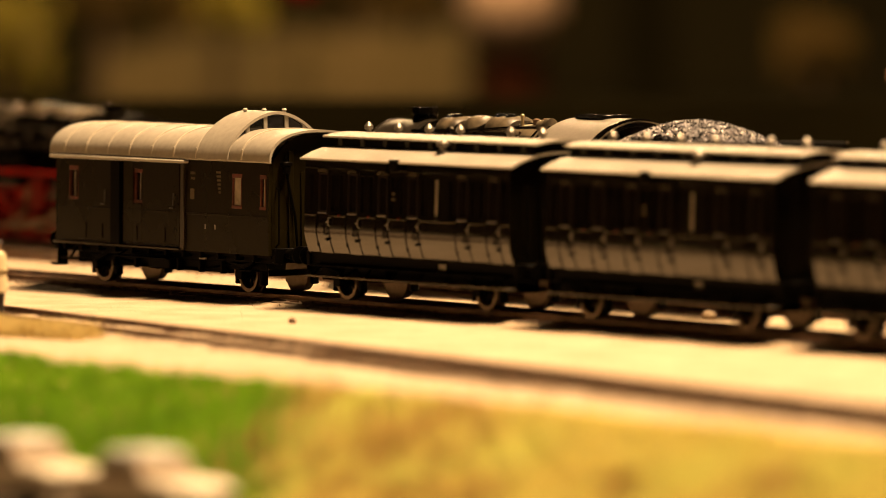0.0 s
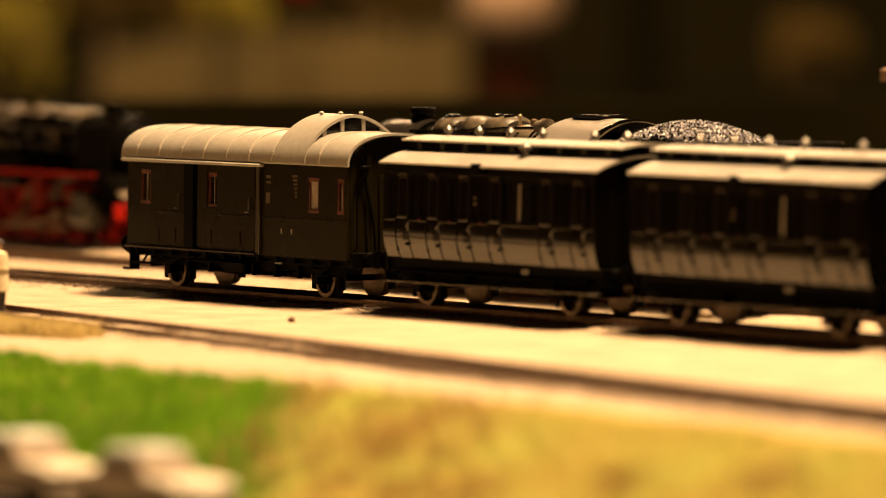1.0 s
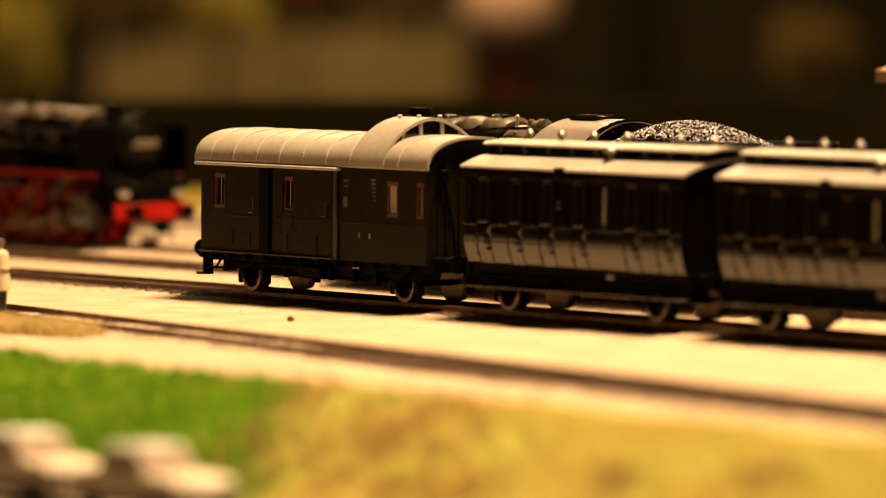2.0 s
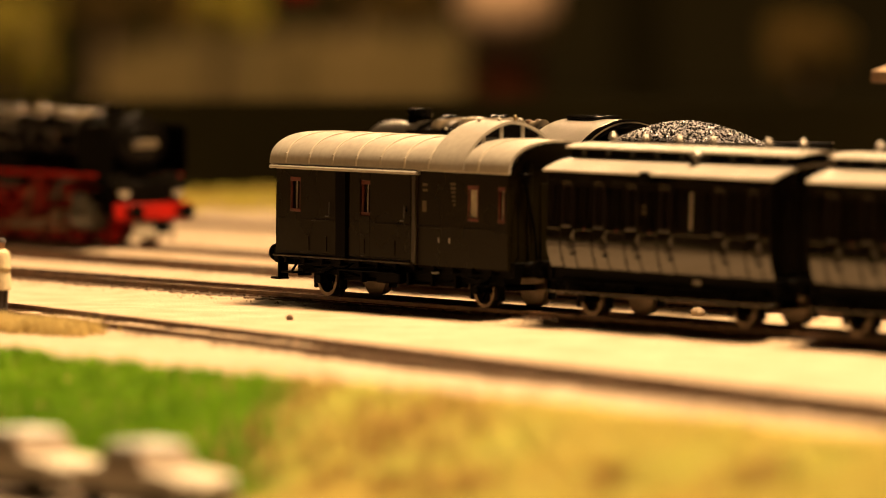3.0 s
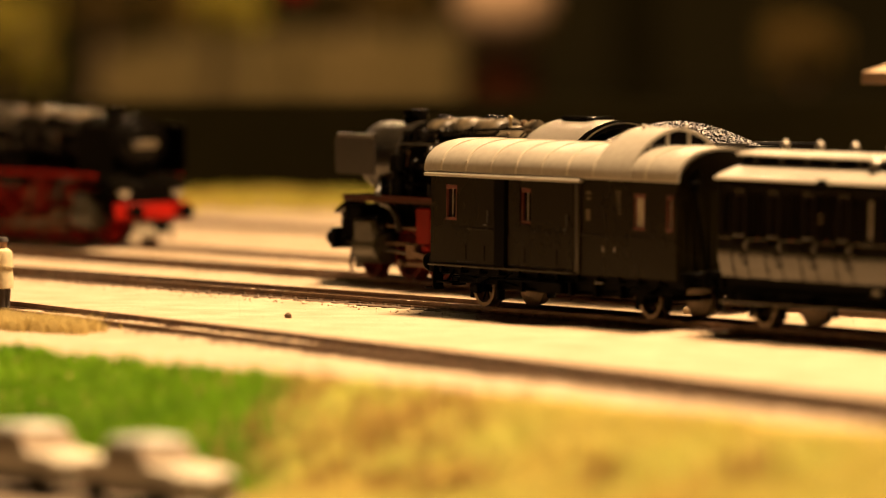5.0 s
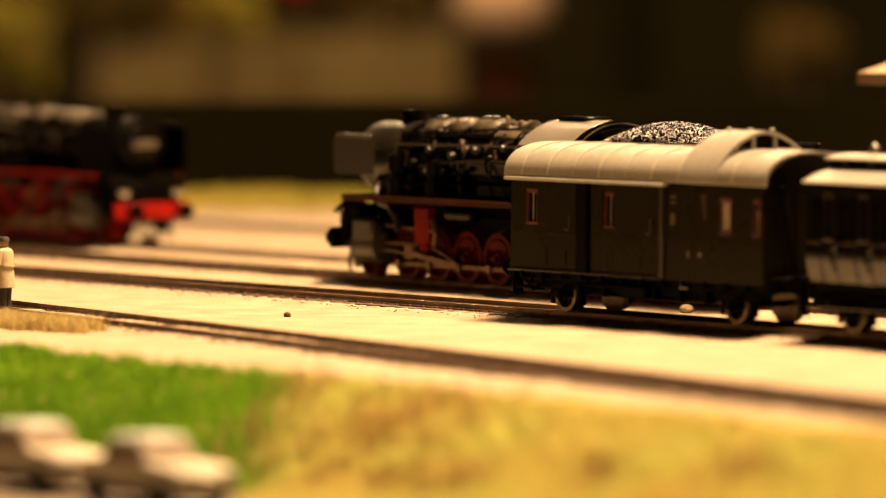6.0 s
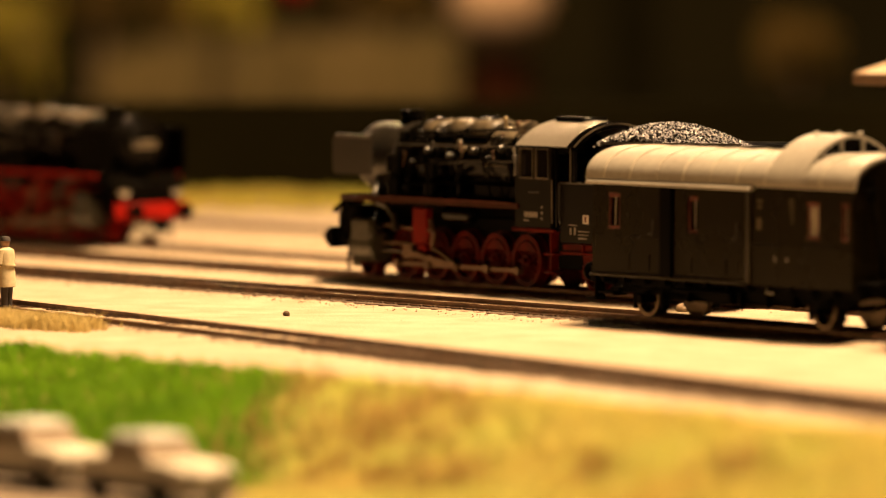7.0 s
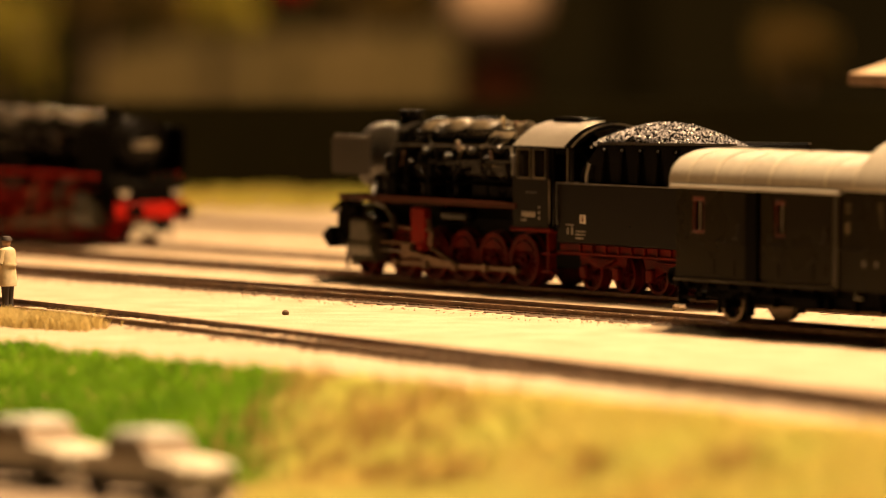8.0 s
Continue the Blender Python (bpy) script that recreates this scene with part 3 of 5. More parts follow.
        g.v += [(x + 0.3, p[1], p[2]) for p in g.v[k0:]]
        for i in range(n - 1):
            g.f.append((i, i + 1, n + i + 1, n + i)), g.s.append(False)
            g.f.append((2 * n + i, 2 * n + i + 1, 3 * n + i + 1, 3 * n + i)), g.s.append(False)
        part("lookout_window", g, GLASS, cup)
        for y in (-9.6, -3.6, 3.6, 9.6):
            z1 = 51.4 - 13.0 * (1 - (1 - abs(y / 17.0) ** 1.72) ** (1 / 1.72))
            part("mullion", Mesh().box(x - 0.3, x + 0.9, y - 0.6, y + 0.6, 44.0, z1, 0.1), ROOF_GREY, cup)
    for x, y in ((87, -3), (94, -1), (97, 4)):
        part("ventilator", Mesh().lathe([(51.2, 0.5), (52.0, 0.5), (52.2, 0.8), (52.6, 0.5)], (x, y, 0), "z", 10), ROOF_GREY, cup)
    # underframe
    for s in (-1, 1):
        part("solebar", Mesh().box(-1, L + 1, *sorted((s * 11.5, s * 12.6)), 8.6, 11.2, 0.2), BLACK, v)
        part("footboard", Mesh().box(36, 66, *sorted((s * 13.5, s * 17)), 8.2, 8.7, 0.1).rod((38, s * 13, 10.5), (38, s * 16.5, 8.5), 0.3).rod((64, s * 13, 10.5), (64, s * 16.5, 8.5), 0.3), BLACK, v)
        part("frame_plate", Mesh().box(8, L - 8, *sorted((s * 10.5, s * 10.85)), 6.4, 10.6, 0.1), BLACK, v)
        part("axle_truss", Mesh().path([(20, s * 11, 8.6), (44, s * 11, 5.6), (75, s * 11, 5.6), (98, s * 11, 8.6)], 0.4), BLACK, v)
        part("corner_step", Mesh().box(1.0, 1.6, *sorted((s * 12, s * 15.4)), 4.6, 11, 0.1).box(-1.2, 3.4, *sorted((s * 13, s * 16.4)), 4.4, 5.0, 0.1), BLACK, v)
        for k in range(12):
            part("side_bracket", Mesh().box(4 + k * 9.6, 5.4 + k * 9.6, *sorted((s * 12.4, s * 15.2)), 9.4, 11.2, 0.2), BLACK, v)
        part("waybill_box", Mesh().box(78.2, 81.2, *sorted((s * 12.4, s * 13.4)), 8.8, 10.6, 0.15), LETTER, v, "small pale waybill plate")
    for s in (-1, 1):
        part("brake_beam", Mesh().box(26, 92, *sorted((s * 9.6, s * 10.4)), 5.2, 8.8, 0.3), BLACK, v)
        for x in (18.8, 99.4):
            for o in (-6.6, 6.6):
                part("brake_block", Mesh().box(x + o - 0.7, x + o + 0.7, *sorted((s * 7.4, s * 9.8)), 2.2, 9.0, 0.3), BLACK, v)
        for k in range(6):
            part("hanger", Mesh().box(28 + k * 12, 29.2 + k * 12, *sorted((s * 10.4, s * 12.4)), 5.0, 9.6, 0.2), BLACK, v)
        for x in (8, 108):
            part("step", Mesh().box(x - 3.5, x + 3.5, *sorted((s * 13.4, s * 16.6)), 6.4, 7.0, 0.15).rod((x, s * 12.6, 10), (x, s * 15, 6.8), 0.35), BLACK, v)
    part("air_tank", Mesh().lathe([(46, 0.5), (47, 3.2), (66, 3.2), (67, 0.5)], (0, 4, 7.4), "x", 14), BLACK, v)
    part("brake_rod", Mesh().rod((22, -3, 6.5), (96, -3, 6.5), 0.4).rod((58, -9, 7), (58, 9, 7), 0.5), BLACK, v)
    part("battery_box", Mesh().box(50, 62, -13.5, -8, 5.2, 10, 0.4), BLACK, v)
    for s in (0, 1):
        x = -1.4 if s == 0 else L + 1.4
        part("headstock", Mesh().box(x - 0.9, x + 0.9, -14.5, 14.5, 9.2, 13.4, 0.2), BLACK, v)
        buffers(v, x + (0.9 if s else -0.9), 1 if s else -1)
    # end wall fittings at the platform side
    for y in (-8, 8):
        part("end_post", Mesh().box(L, L + 0.7, y - 0.7, y + 0.7, 12, 41, 0.1), VAN_GREEN, v)
    for y in (-12.6, 12.6):
        part("end_rail", Mesh().path([(L, y, 14), (L + 1.4, y, 14.6), (L + 1.4, y, 30), (L, y, 30.6)], 0.25), BLACK, v)
    part("heating_pipe", Mesh().path([(L + 1, -6, 12), (L + 1.2, -7, 22), (L + 1.2, -9.5, 33), (L + 0.6, -10, 40)], 0.4), BLACK, v)
    part("gangway_plate", Mesh().box(L + 0.5, L + 3.6, -6, 6, 13.2, 13.8, 0.15), BLACK, v)
    part("lamp_bracket", Mesh().box(L, L + 2.4, -11.6, -8.4, 36.8, 38.0, 0.3).box(L + 0.4, L + 2.2, -11, -9, 34.6, 36.8, 0.3), BLACK, v)
    part("end_door", Mesh().box(L, L + 0.5, -4.4, 4.4, 13, 35, 0.1), VAN_GREEN, v)
    for x in (18.8, 99.4):
        running_gear(v, x)
        wheelset(v, x, 5.3, TYRE, BLACK)
    lean_sides(v, 22.4, 0.018)
    return v


# ---- compartment coach ----
SIDE = [(-13.95, 13.2), (-14.5, 14.6), (-14.98, 16.0), (-15.36, 17.4), (-15.57, 18.8), (-15.64, 20.2), (-15.62, 21.6), (-15.57, 23.0), (-15.5, 24.4)]   # tumblehome, y and z


def side_strip(x0, x1, s, out=0.0, thick=0.7, z_to=None):
    pts = SIDE
    o = [(s * (-y + out), z) for y, z in pts]
    i = [(s * (-y - thick), z) for y, z in pts]
    m = Mesh()
    return m.arch(o, i, x0, x1)


def build_coach():
    c = thing("passenger_coach", "dark green compartment coach with a grey clerestory roof", "railway coach", group="vehicles of the moving train")
    L = 102.5
    doors = [6.7, 21.8, 37.0, 52.2, 76.7, 91.7]
    for s in (-1, 1):
        part("side_panel", side_strip(0, L, s), GREEN_BODY, c)
        # window band: pillars between panes
        panes = []
        for d in doors:
            panes += [(d - 3.7, d - 0.7), (d + 0.9, d + 5.3), (d + 7.0, d + 9.8)]
        panes.append((65.4, 68.0))
        panes = sorted(p for p in panes if p[1] < L)
        band = Mesh()
        y0, y1 = sorted((s * 15.0, s * 15.7))
        x = 0.0
        for a, b in panes:
            if a > x:
                band.box(x, a, y0, y1, 24.4, 35.6)
            x = b
        band.box(x, L, y0, y1, 24.4, 35.6)
        band.box(0, L, y0, y1, 35.6, 39.7)
        part("window_band", band, GREEN_BODY, c)
        for a, b in panes:
            special = a == 65.4
            # the centre pane is coloured pale as if lit
            p = part("window", Mesh().box(a, b, s * 15.15 - 0.1, s * 15.15 + 0.1, 24.4, 35.6), LIGHT_PANE if special else GLASS, c, "pale pane with its brightness painted in" if special else "")
            fr = Mesh()
            ya, yb = sorted((s * 15.3, s * 15.82))
            fr.box(a - 0.15, a + 0.2, ya, yb, 25.0, 35.6).box(b - 0.2, b + 0.15, ya, yb, 25.0, 35.6).box(a, b, ya, yb, 35.2, 35.6).box(a, b, ya, yb, 24.5, 25.1)
            part("window_frame", fr, COACH_FRAME if b - a > 4 else GREEN_BODY, p)
        # doors with hoods, handles, hinges and grab rails
        for d in doors:
            door = part("door", side_strip(d, d + 6.2, s, 0.22, 0.3), GREEN_BODY, c)
            # sill, grab rail and latch carry glints as pale paint
            part("door_sill", Mesh().box(d + 0.8, d + 5.2, *sorted((s * 15.7, s * 16.1)), 24.3, 24.6, 0.1), FITTING_GLINT, door)
            hood = [(d + 3.1 + 2.7 * math.cos(t), 35.9 + 1.1 * math.sin(t)) for t in [math.pi * k / 8 for k in range(9)]]
            part("ventilator_hood", Mesh().prism(hood, *sorted((s * 15.6, s * 16.2)), "y"), EDGE_HIGHLIGHT, door)
            part("door_handle", Mesh().rod((d + 5.6, s * 15.2, 17.2), (d + 5.6, s * 15.95, 17.2), 0.5, 8).rod((d + 4.8, s * 15.9, 17.2), (d + 5.8, s * 15.9, 17.2), 0.2), BLACK, door)
            part("door_edge", side_strip(d - 0.22, d + 0.12, s, 0.34, 0.2), BLACK, door)
            part("grab_rail", Mesh().path([(d + 6.9, s * 15.6, 23.2), (d + 6.9, s * 16.4, 23.0), (d + 6.9, s * 16.4, 21.0), (d + 6.9, s * 15.5, 20.8)], 0.12), FITTING_GLINT, door)
            part("latch", Mesh().box(d + 5.3, d + 5.9, *sorted((s * 15.7, s * 16.2)), 21.8, 22.2, 0.1), FITTING_GLINT, door)
            if d < 50:
                part("red_knob", Mesh().ball((d + 11.4, s * 15.7, 23.9), 0.42, seg=8), BRIGHT_RED, door, "small red knob")
            part("step_iron", Mesh().path([(d + 4.0, s * 15.6, 21.4), (d + 4.0, s * 16.0, 21.2), (d + 4.0, s * 16.0, 18.4), (d + 5.4, s * 16.0, 18.4), (d + 5.4, s * 16.0, 21.2)], 0.12, 5), BLACK, door)
            for z in (15.2, 20.0):
                part("hinge", Mesh().rod((d - 0.1, s * (15.2 if z < 16 else 15.9), z), (d - 0.1, s * (15.2 if z < 16 else 15.9), z + 1.2), 0.25), BLACK, door)
        x = 0.0
        gaps = [0.0] + [v for d in doors for v in (d, d + 6.2)] + [L]
        for a, b in zip(gaps[::2], gaps[1::2]):
            if b - a > 0.8:
                # belt rail in the lighter colour, as a painted highlight line
                part("belt_rail", Mesh().box(a + 0.1, b - 0.1, *sorted((s * 15.65, s * 16.05)), 23.5, 24.0, 0.14), EDGE_HIGHLIGHT, c)
                part("cover_strip", Mesh().box(a + 0.1, b - 0.1, *sorted((s * 15.6, s * 15.85)), 36.9, 37.2, 0.06), GREEN_BODY, c)
        part("hook_box", Mesh().box(45.2, 49.4, *sorted((s * 15.2, s * 17.0)), 37.2, 40.3, 0.25), BLACK, c, "small dark box at the eave")
        part("solebar", Mesh().box(-0.5, L + 0.5, *sorted((s * 12.0, s * 13.2)), 9.6, 13.2, 0.2), BLACK, c)
        # footboard coloured lighter to draw its edge highlight
        part("footboard", Mesh().box(2, L + 1, *sorted((s * 13.6, s * 17.0)), 6.4, 7.0, 0.12), EDGE_HIGHLIGHT, c, "lower footboard painted with an edge highlight")
        part("frame_plate", Mesh().box(3, L - 3, *sorted((s * 10.9, s * 11.3)), 6.0, 12.8, 0.1), BLACK, c)
        part("upper_step", Mesh().box(3, L - 3, *sorted((s * 13.0, s * 15.8)), 9.4, 9.9, 0.12), BLACK, c)
        for k in range(8):
            x = 5 + k * 13.2
            part("step_bracket", Mesh().path([(x, s * 13, 10.4), (x, s * 14.4, 8.4), (x, s * 16, 6.6)], 0.35, 5), BLACK, c)
        part("plate", Mesh().box(65.0, 68.6, *sorted((s * 13.2, s * 13.5)), 10.4, 12.0, 0.05), LETTER, c, "small pale plate on the solebar")
        bars(c, s * 15.75, [(44.6, 46.4, 28.8, 29.6), (44.8, 46.2, 30.4, 31.2)], YELLOW)
        part("gas_tank", Mesh().lathe([(70, 0.4), (71, 2.6), (84, 2.6), (85, 0.4)], (0, s * 8.5, 7.4), "x", 12), BLACK, c)
    for x0, x1 in ((0, 0.9), (L - 0.9, L)):
        e = [(y, z) for y, z in SIDE] + [(-15.6, 39.6)] + [(y, z) for y, z in arc(15.4, 39.6, 43.4, 10)] + [(15.6, 39.6)] + [(-y, z) for y, z in SIDE[::-1]]
        part("end_wall", Mesh().prism([(y * 0.97, z) for y, z in e], x0, x1), GREEN_BODY, c)
    part("floor_panel", Mesh().box(0.9, L - 0.9, -14, 14, 12.8, 13.6), BLACK, c)
    # seats' partitions seen dimly through the panes
    for d in doors:
        part("partition", Mesh().box(d - 4.6, d - 4.2, -14, 14, 13.6, 38.4), WOOD, c)
    # lower roof, clerestory walls, upper roof, fittings
    part("roof", Mesh().arch(arc(16.6, 39.7, 43.7, 16), arc(16.4, 39.2, 43.1, 16), -0.6, L + 2.4), ROOF_GREY, c)
    cl = Mesh()
    for s in (-1, 1):
        cl.box(0, L, *sorted((s * 7.2, s * 6.6)), 41.6, 45.9)
    cl.box(0, 0.6, -6.6, 6.6, 41.6, 46.0).box(L - 0.6, L, -6.6, 6.6, 41.6, 46.0)
    wall = part("clerestory", cl, BLACK, c, "dark clerestory wall")
    for s in (-1, 1):
        for k in range(9):
            x = 5 + k * 11.4
            part("clerestory_frame", Mesh().box(x, x + 2.2, *sorted((s * 7.1, s * 7.5)), 42.4, 45.5, 0.1), VAN_EDGE, wall)
    part("upper_roof", Mesh().arch(arc(8.6, 45.8, 46.9, 12), arc(8.4, 45.3, 46.3, 12), -1.4, L + 3.0), ROOF_GREY, c)
    for x in (9.4, 24.7, 40.1, 55.8, 80.4, 95.8):
        part("ventilator", Mesh().lathe([(46.4, 1.4), (46.9, 1.2), (47.1, 0.65), (47.6, 0.65), (47.8, 1.2), (48.7, 1.25), (49.3, 0.8), (49.8, 0.35)], (x, 0, 0), "z", 14), STEEL, c, "bright steel roof ventilator")
    part("lamp_vent", Mesh().lathe([(41.6, 2.0), (42.4, 1.8), (42.6, 1.0), (43.6, 1.0), (43.8, 1.9), (44.8, 1.9), (45.4, 1.0), (45.9, 0.5)], (61.6, -9.6, 0.4), "z", 14), STEEL, c, "bright steel lamp cover on the lower roof")
    for end, x in ((-1, -0.6), (1, L + 0.6)):
        part("headstock", Mesh().box(x - 0.8, x + 0.8, -14, 14, 9.4, 13.4, 0.2), BLACK, c)
        buffers(c, x + 0.8 * end, end)
        for y in (-11, 11):
            part("hand_rail", Mesh().path([(x + end * 0.5, y, 15), (x + end * 1.2, y, 15.4), (x + end * 1.2, y, 34), (x + end * 0.5, y, 34.4)], 0.22), BLACK, c)
        part("gas_pipe", Mesh().path([(x, -5, 13), (x + end * 0.8, -5, 20), (x + end * 0.8, -5, 42)], 0.35), BLACK, c)
    for s in (-1, 1):
        part("brake_beam", Mesh().box(20, 76, *sorted((s * 9.8, s * 10.5)), 6.4, 9.4, 0.3), BLACK, c)
        part("battery_box", Mesh().box(24, 38, *sorted((s * 10.6, s * 13.2)), 6.6, 10.2, 0.4), BLACK, c)
        for x in (13.1, 83.0):
            for o in (-6.6, 6.6):
                part("brake_block", Mesh().box(x + o - 0.7, x + o + 0.7, *sorted((s * 7.4, s * 9.8)), 2.2, 9.0, 0.3), BLACK, c)
    for x in (13.1, 83.0):
        running_gear(c, x)
        wheelset(c, x, 5.3, TYRE, BLACK)
    lean_sides(c, 20.0, 0.03)
    return c


# ---- steam locomotive, front towards its own -x, and tender ----
def build_loco(label, beam, board, frame_paint, deflector, deflector_z, lamp_z, beam_z, wheel_paint):
    g = thing("steam_locomotive", label, "locomotive", group="locomotives in the yard")
    cz = 37.2
    part("boiler", Mesh().lathe([(80, 10.1), (96, 10.1), (96.2, 10.4), (97.4, 10.4), (97.6, 10.1), (114, 10.3), (114.2, 10.6), (115.4, 10.6), (115.6, 10.3), (150, 10.6), (158, 10.6)], (0, 0, cz), "x", 28), LOCO_BLACK, g)
    sb = part("smokebox", Mesh().lathe([(58, 7.5), (58.6, 9.8), (59.6, 10.9), (61.4, 11.1), (61.6, 10.7), (79.0, 10.7), (79.2, 11.0), (80.4, 11.0), (80.6, 10.4)], (0, 0, cz), "x", 28), deflector, g)
    part("smokebox_door", Mesh().lathe([(56.2, 1.0), (56.8, 5.5), (58.4, 8.2)], (0, 0, cz), "x", 24), LOCO_BLACK, sb)
    part("door_plate", Mesh().box(55.4, 56.4, -5, 5, cz - 1.9, cz + 1.3, 0.2), LOCO_PALE_LIT, sb, "dull pale plate on the smokebox door")
    part("chimney", Mesh().lathe([(45.5, 5.0), (46.8, 3.9), (49.4, 3.6), (49.8, 4.0), (51.8, 3.9), (51.9, 3.0)], (75.6, 0, 0), "z", 20), LOCO_BLACK, g)
    for name, xa, xb, top_z in (("sand_dome", 89.0, 98.6, 49.4), ("rear_sand_dome", 114.5, 126.5, 50.0)):
        half = vault(6.4, 44.6, top_z, 2.6, 14)
        m = Mesh()
        for x, q in ((xa, 0.8), (xa + 1.2, 0.97), (xa + 2.2, 1.0), (xb - 2.2, 1.0), (xb - 1.2, 0.97), (xb, 0.8)):
            m.v += [(x, y * q, 44.0 + (z - 44.0) * q) for y, z in half]
        n = len(half)
        for i in range(5):
            for j in range(n - 1):
                m.f.append((i * n + j, i * n + j + 1, (i + 1) * n + j + 1, (i + 1) * n + j)), m.s.append(True)
        m.f += [tuple(range(n)), tuple(range(5 * n, 6 * n))[::-1]]
        m.s += [False, False]
        # domes take the pale colour in place of light from above
        dome = part(name, m, LOCO_PALE_LIT, g, "sand dome with its lit tone painted on")
        for x in (xa + 3.4, xb - 3.4):
            part("dome_lid", Mesh().lathe([(top_z - 0.5, 1.7), (top_z + 0.4, 1.6), (top_z + 0.7, 0.8)], (x, -1.5, 0), "z", 10), LOCO_BLACK, dome)
    part("steam_dome", Mesh().lathe([(45, 5.2), (48, 4.8), (49.3, 3.8), (49.8, 1.6)], (105.6, 0, 0), "z", 20), LOCO_PALE_LIT, g, "steam dome with its lit tone painted on")
    part("whistle", Mesh().rod((131, -3, 46), (131, -3, 50.2), 0.5, 8).ball((131, -3, 50.2), 0.7, seg=8), BRASS, g)
    part("safety_valve", Mesh().lathe([(46, 1.1), (49.2, 1.1), (49.6, 0.5)], (136, -1.5, 0), "z", 10).lathe([(46, 1.1), (49.2, 1.1), (49.6, 0.5)], (136, 1.8, 0), "z", 10), ROD, g)
    part("turbo_generator", Mesh().lathe([(145, 0.6), (145.4, 1.8), (149, 1.8), (149.4, 2.4), (151, 2.4), (151.3, 0.8)], (0, -6.5, 47.6), "x", 14), LOCO_PALE_LIT, g)
    for x in (84.0, 112.2, 129.6, 143.0):
        part("boiler_band", Mesh().lathe([(x - 0.4, 10.2), (x - 0.4, 10.95), (x + 0.4, 10.95), (x + 0.4, 10.2)], (0, 0, cz), "x", 28), LOCO_BLACK, g)
    for y in (-7.6, 7.6):
        part("top_conduit", Mesh().path([(80, y, 45.0), (112, y, 45.6), (130, y, 46.8), (156, y, 47.4)], 0.5), LOCO_BLACK, g)
    # casing coloured pale where lamp light would fall on its top
    part("firebox_top", Mesh().arch(vault(10.4, 36, 47.8, 2.2, 18), vault(9.8, 36, 47.2, 2.2, 18), 129, 157), LOCO_PALE_LIT, g, "firebox casing painted pale as lit from above")
    part("firebox", Mesh().box(122, 158, -9.0, 9.0, 25, 38, 1.0), LOCO_BLACK, g)
    part("feed_pump", Mesh().lathe([(26, 2.4), (31, 2.4), (31.3, 1.4), (33, 1.4), (33.2, 2.5), (38, 2.5), (38.6, 1.2)], (84, -12.6, 0), "z", 14), LOCO_BLACK, g)
    part("air_pump", Mesh().lathe([(26, 2.1), (30, 2.1), (30.3, 1.2), (32, 1.2), (32.2, 2.2), (36, 2.2)], (104, -12.4, 0), "z", 14), LOCO_BLACK, g)
    for s in (-1, 1):
        part("smoke_deflector", Mesh().prism([(53, deflector_z + 1.7), (54, deflector_z), (75, deflector_z), (75, 43.9), (54.5, 43.9), (53, 42.5)], *sorted((s * 15.2, s * 14.6)), "y"), deflector, g, "smoke deflector plate")
        part("deflector_lip", Mesh().rod((54.5, s * 14.7, 43.7), (75, s * 14.7, 43.7), 0.7, 8), deflector, g)
        part("deflector_stay", Mesh().rod((64, s * 9, 40), (64, s * 14.7, 40), 0.4).rod((72, s * 9, 40), (72, s * 14.7, 40), 0.4), LOCO_BLACK, g)
        part("running_board", Mesh().box(60, 158, *sorted((s * 8.5, s * 16.8)), 24.6, 25.5, 0.15), LOCO_BLACK, g)
        part("board_edge", Mesh().box(60, 158, *sorted((s * 16.5, s * 17.0)), 23.8, 25.6, 0.15), board, g, "red edge of the running board")
        part("front_board", Mesh().prism([(51, 19.5), (60, 24.6), (60, 25.5), (51, 20.4)], *sorted((s * 6, s * 14)), "y"), LOCO_BLACK, g)
        # pipes and valves along the boiler
        part("hand_rail", Mesh().rod((80, s * 11.2, 41.5), (156, s * 11.4, 42.2), 0.3), LOCO_GREY, g)
        for k in range(6):
            part("rail_post", Mesh().rod((84 + k * 13, s * 9.6, 41.2), (84 + k * 13, s * 11.4, 41.8), 0.35, 5), LOCO_BLACK, g)
        part("feed_pipe", Mesh().path([(84, s * 12.5, 38), (88, s * 10.4, 41), (96, s * 9.2, 43.6), (100, s * 7.5, 46)], 0.6), LOCO_BLACK, g)
        part("air_pipe", Mesh().path([(104, s * 12.4, 36), (110, s * 11.2, 36.5), (124, s * 11.3, 37.5), (157, s * 11.4, 38)], 0.55), LOCO_BLACK, g)
        part("water_pipe", Mesh().path([(78, s * 11.4, 30), (96, s * 12, 29.4), (122, s * 11, 30.5), (157, s * 12, 30.2)], 0.5), LOCO_BLACK, g)
        for pts in ([(92, s * 5.8, 45), (90, s * 10.2, 40), (90, s * 11, 32), (88, s * 10.5, 22)], [(97, s * 5.8, 45), (98.5, s * 10.3, 40), (99, s * 11, 30), (101, s * 10.5, 20)], [(118, s * 5.4, 45), (117, s * 10.4, 40), (117, s * 11, 30), (117, s * 10.5, 20)]):
            part("sand_pipe", Mesh().path(pts, 0.4), LOCO_BLACK, g)
        for x, z in ((101, 40), (113, 38.5), (126, 40.5), (133, 38), (141, 41.4), (149, 39), (92, 36), (98, 33), (109, 33.6), (120, 34)):
            part("boiler_valve", Mesh().lathe([(-1.2, 1.0), (0.2, 1.3), (1.0, 0.7)], (x, s * 11.2, z), "y", 10), LOCO_GREY if z > 38 else LOCO_BLACK, g)
        rng = random.Random(40 + s)
        for k in range(26):
            x, a = rng.uniform(82, 156), rng.uniform(0.15, 1.25)
            if 10.5 * math.sin(a) > 9 and 86 < x < 126:
                continue
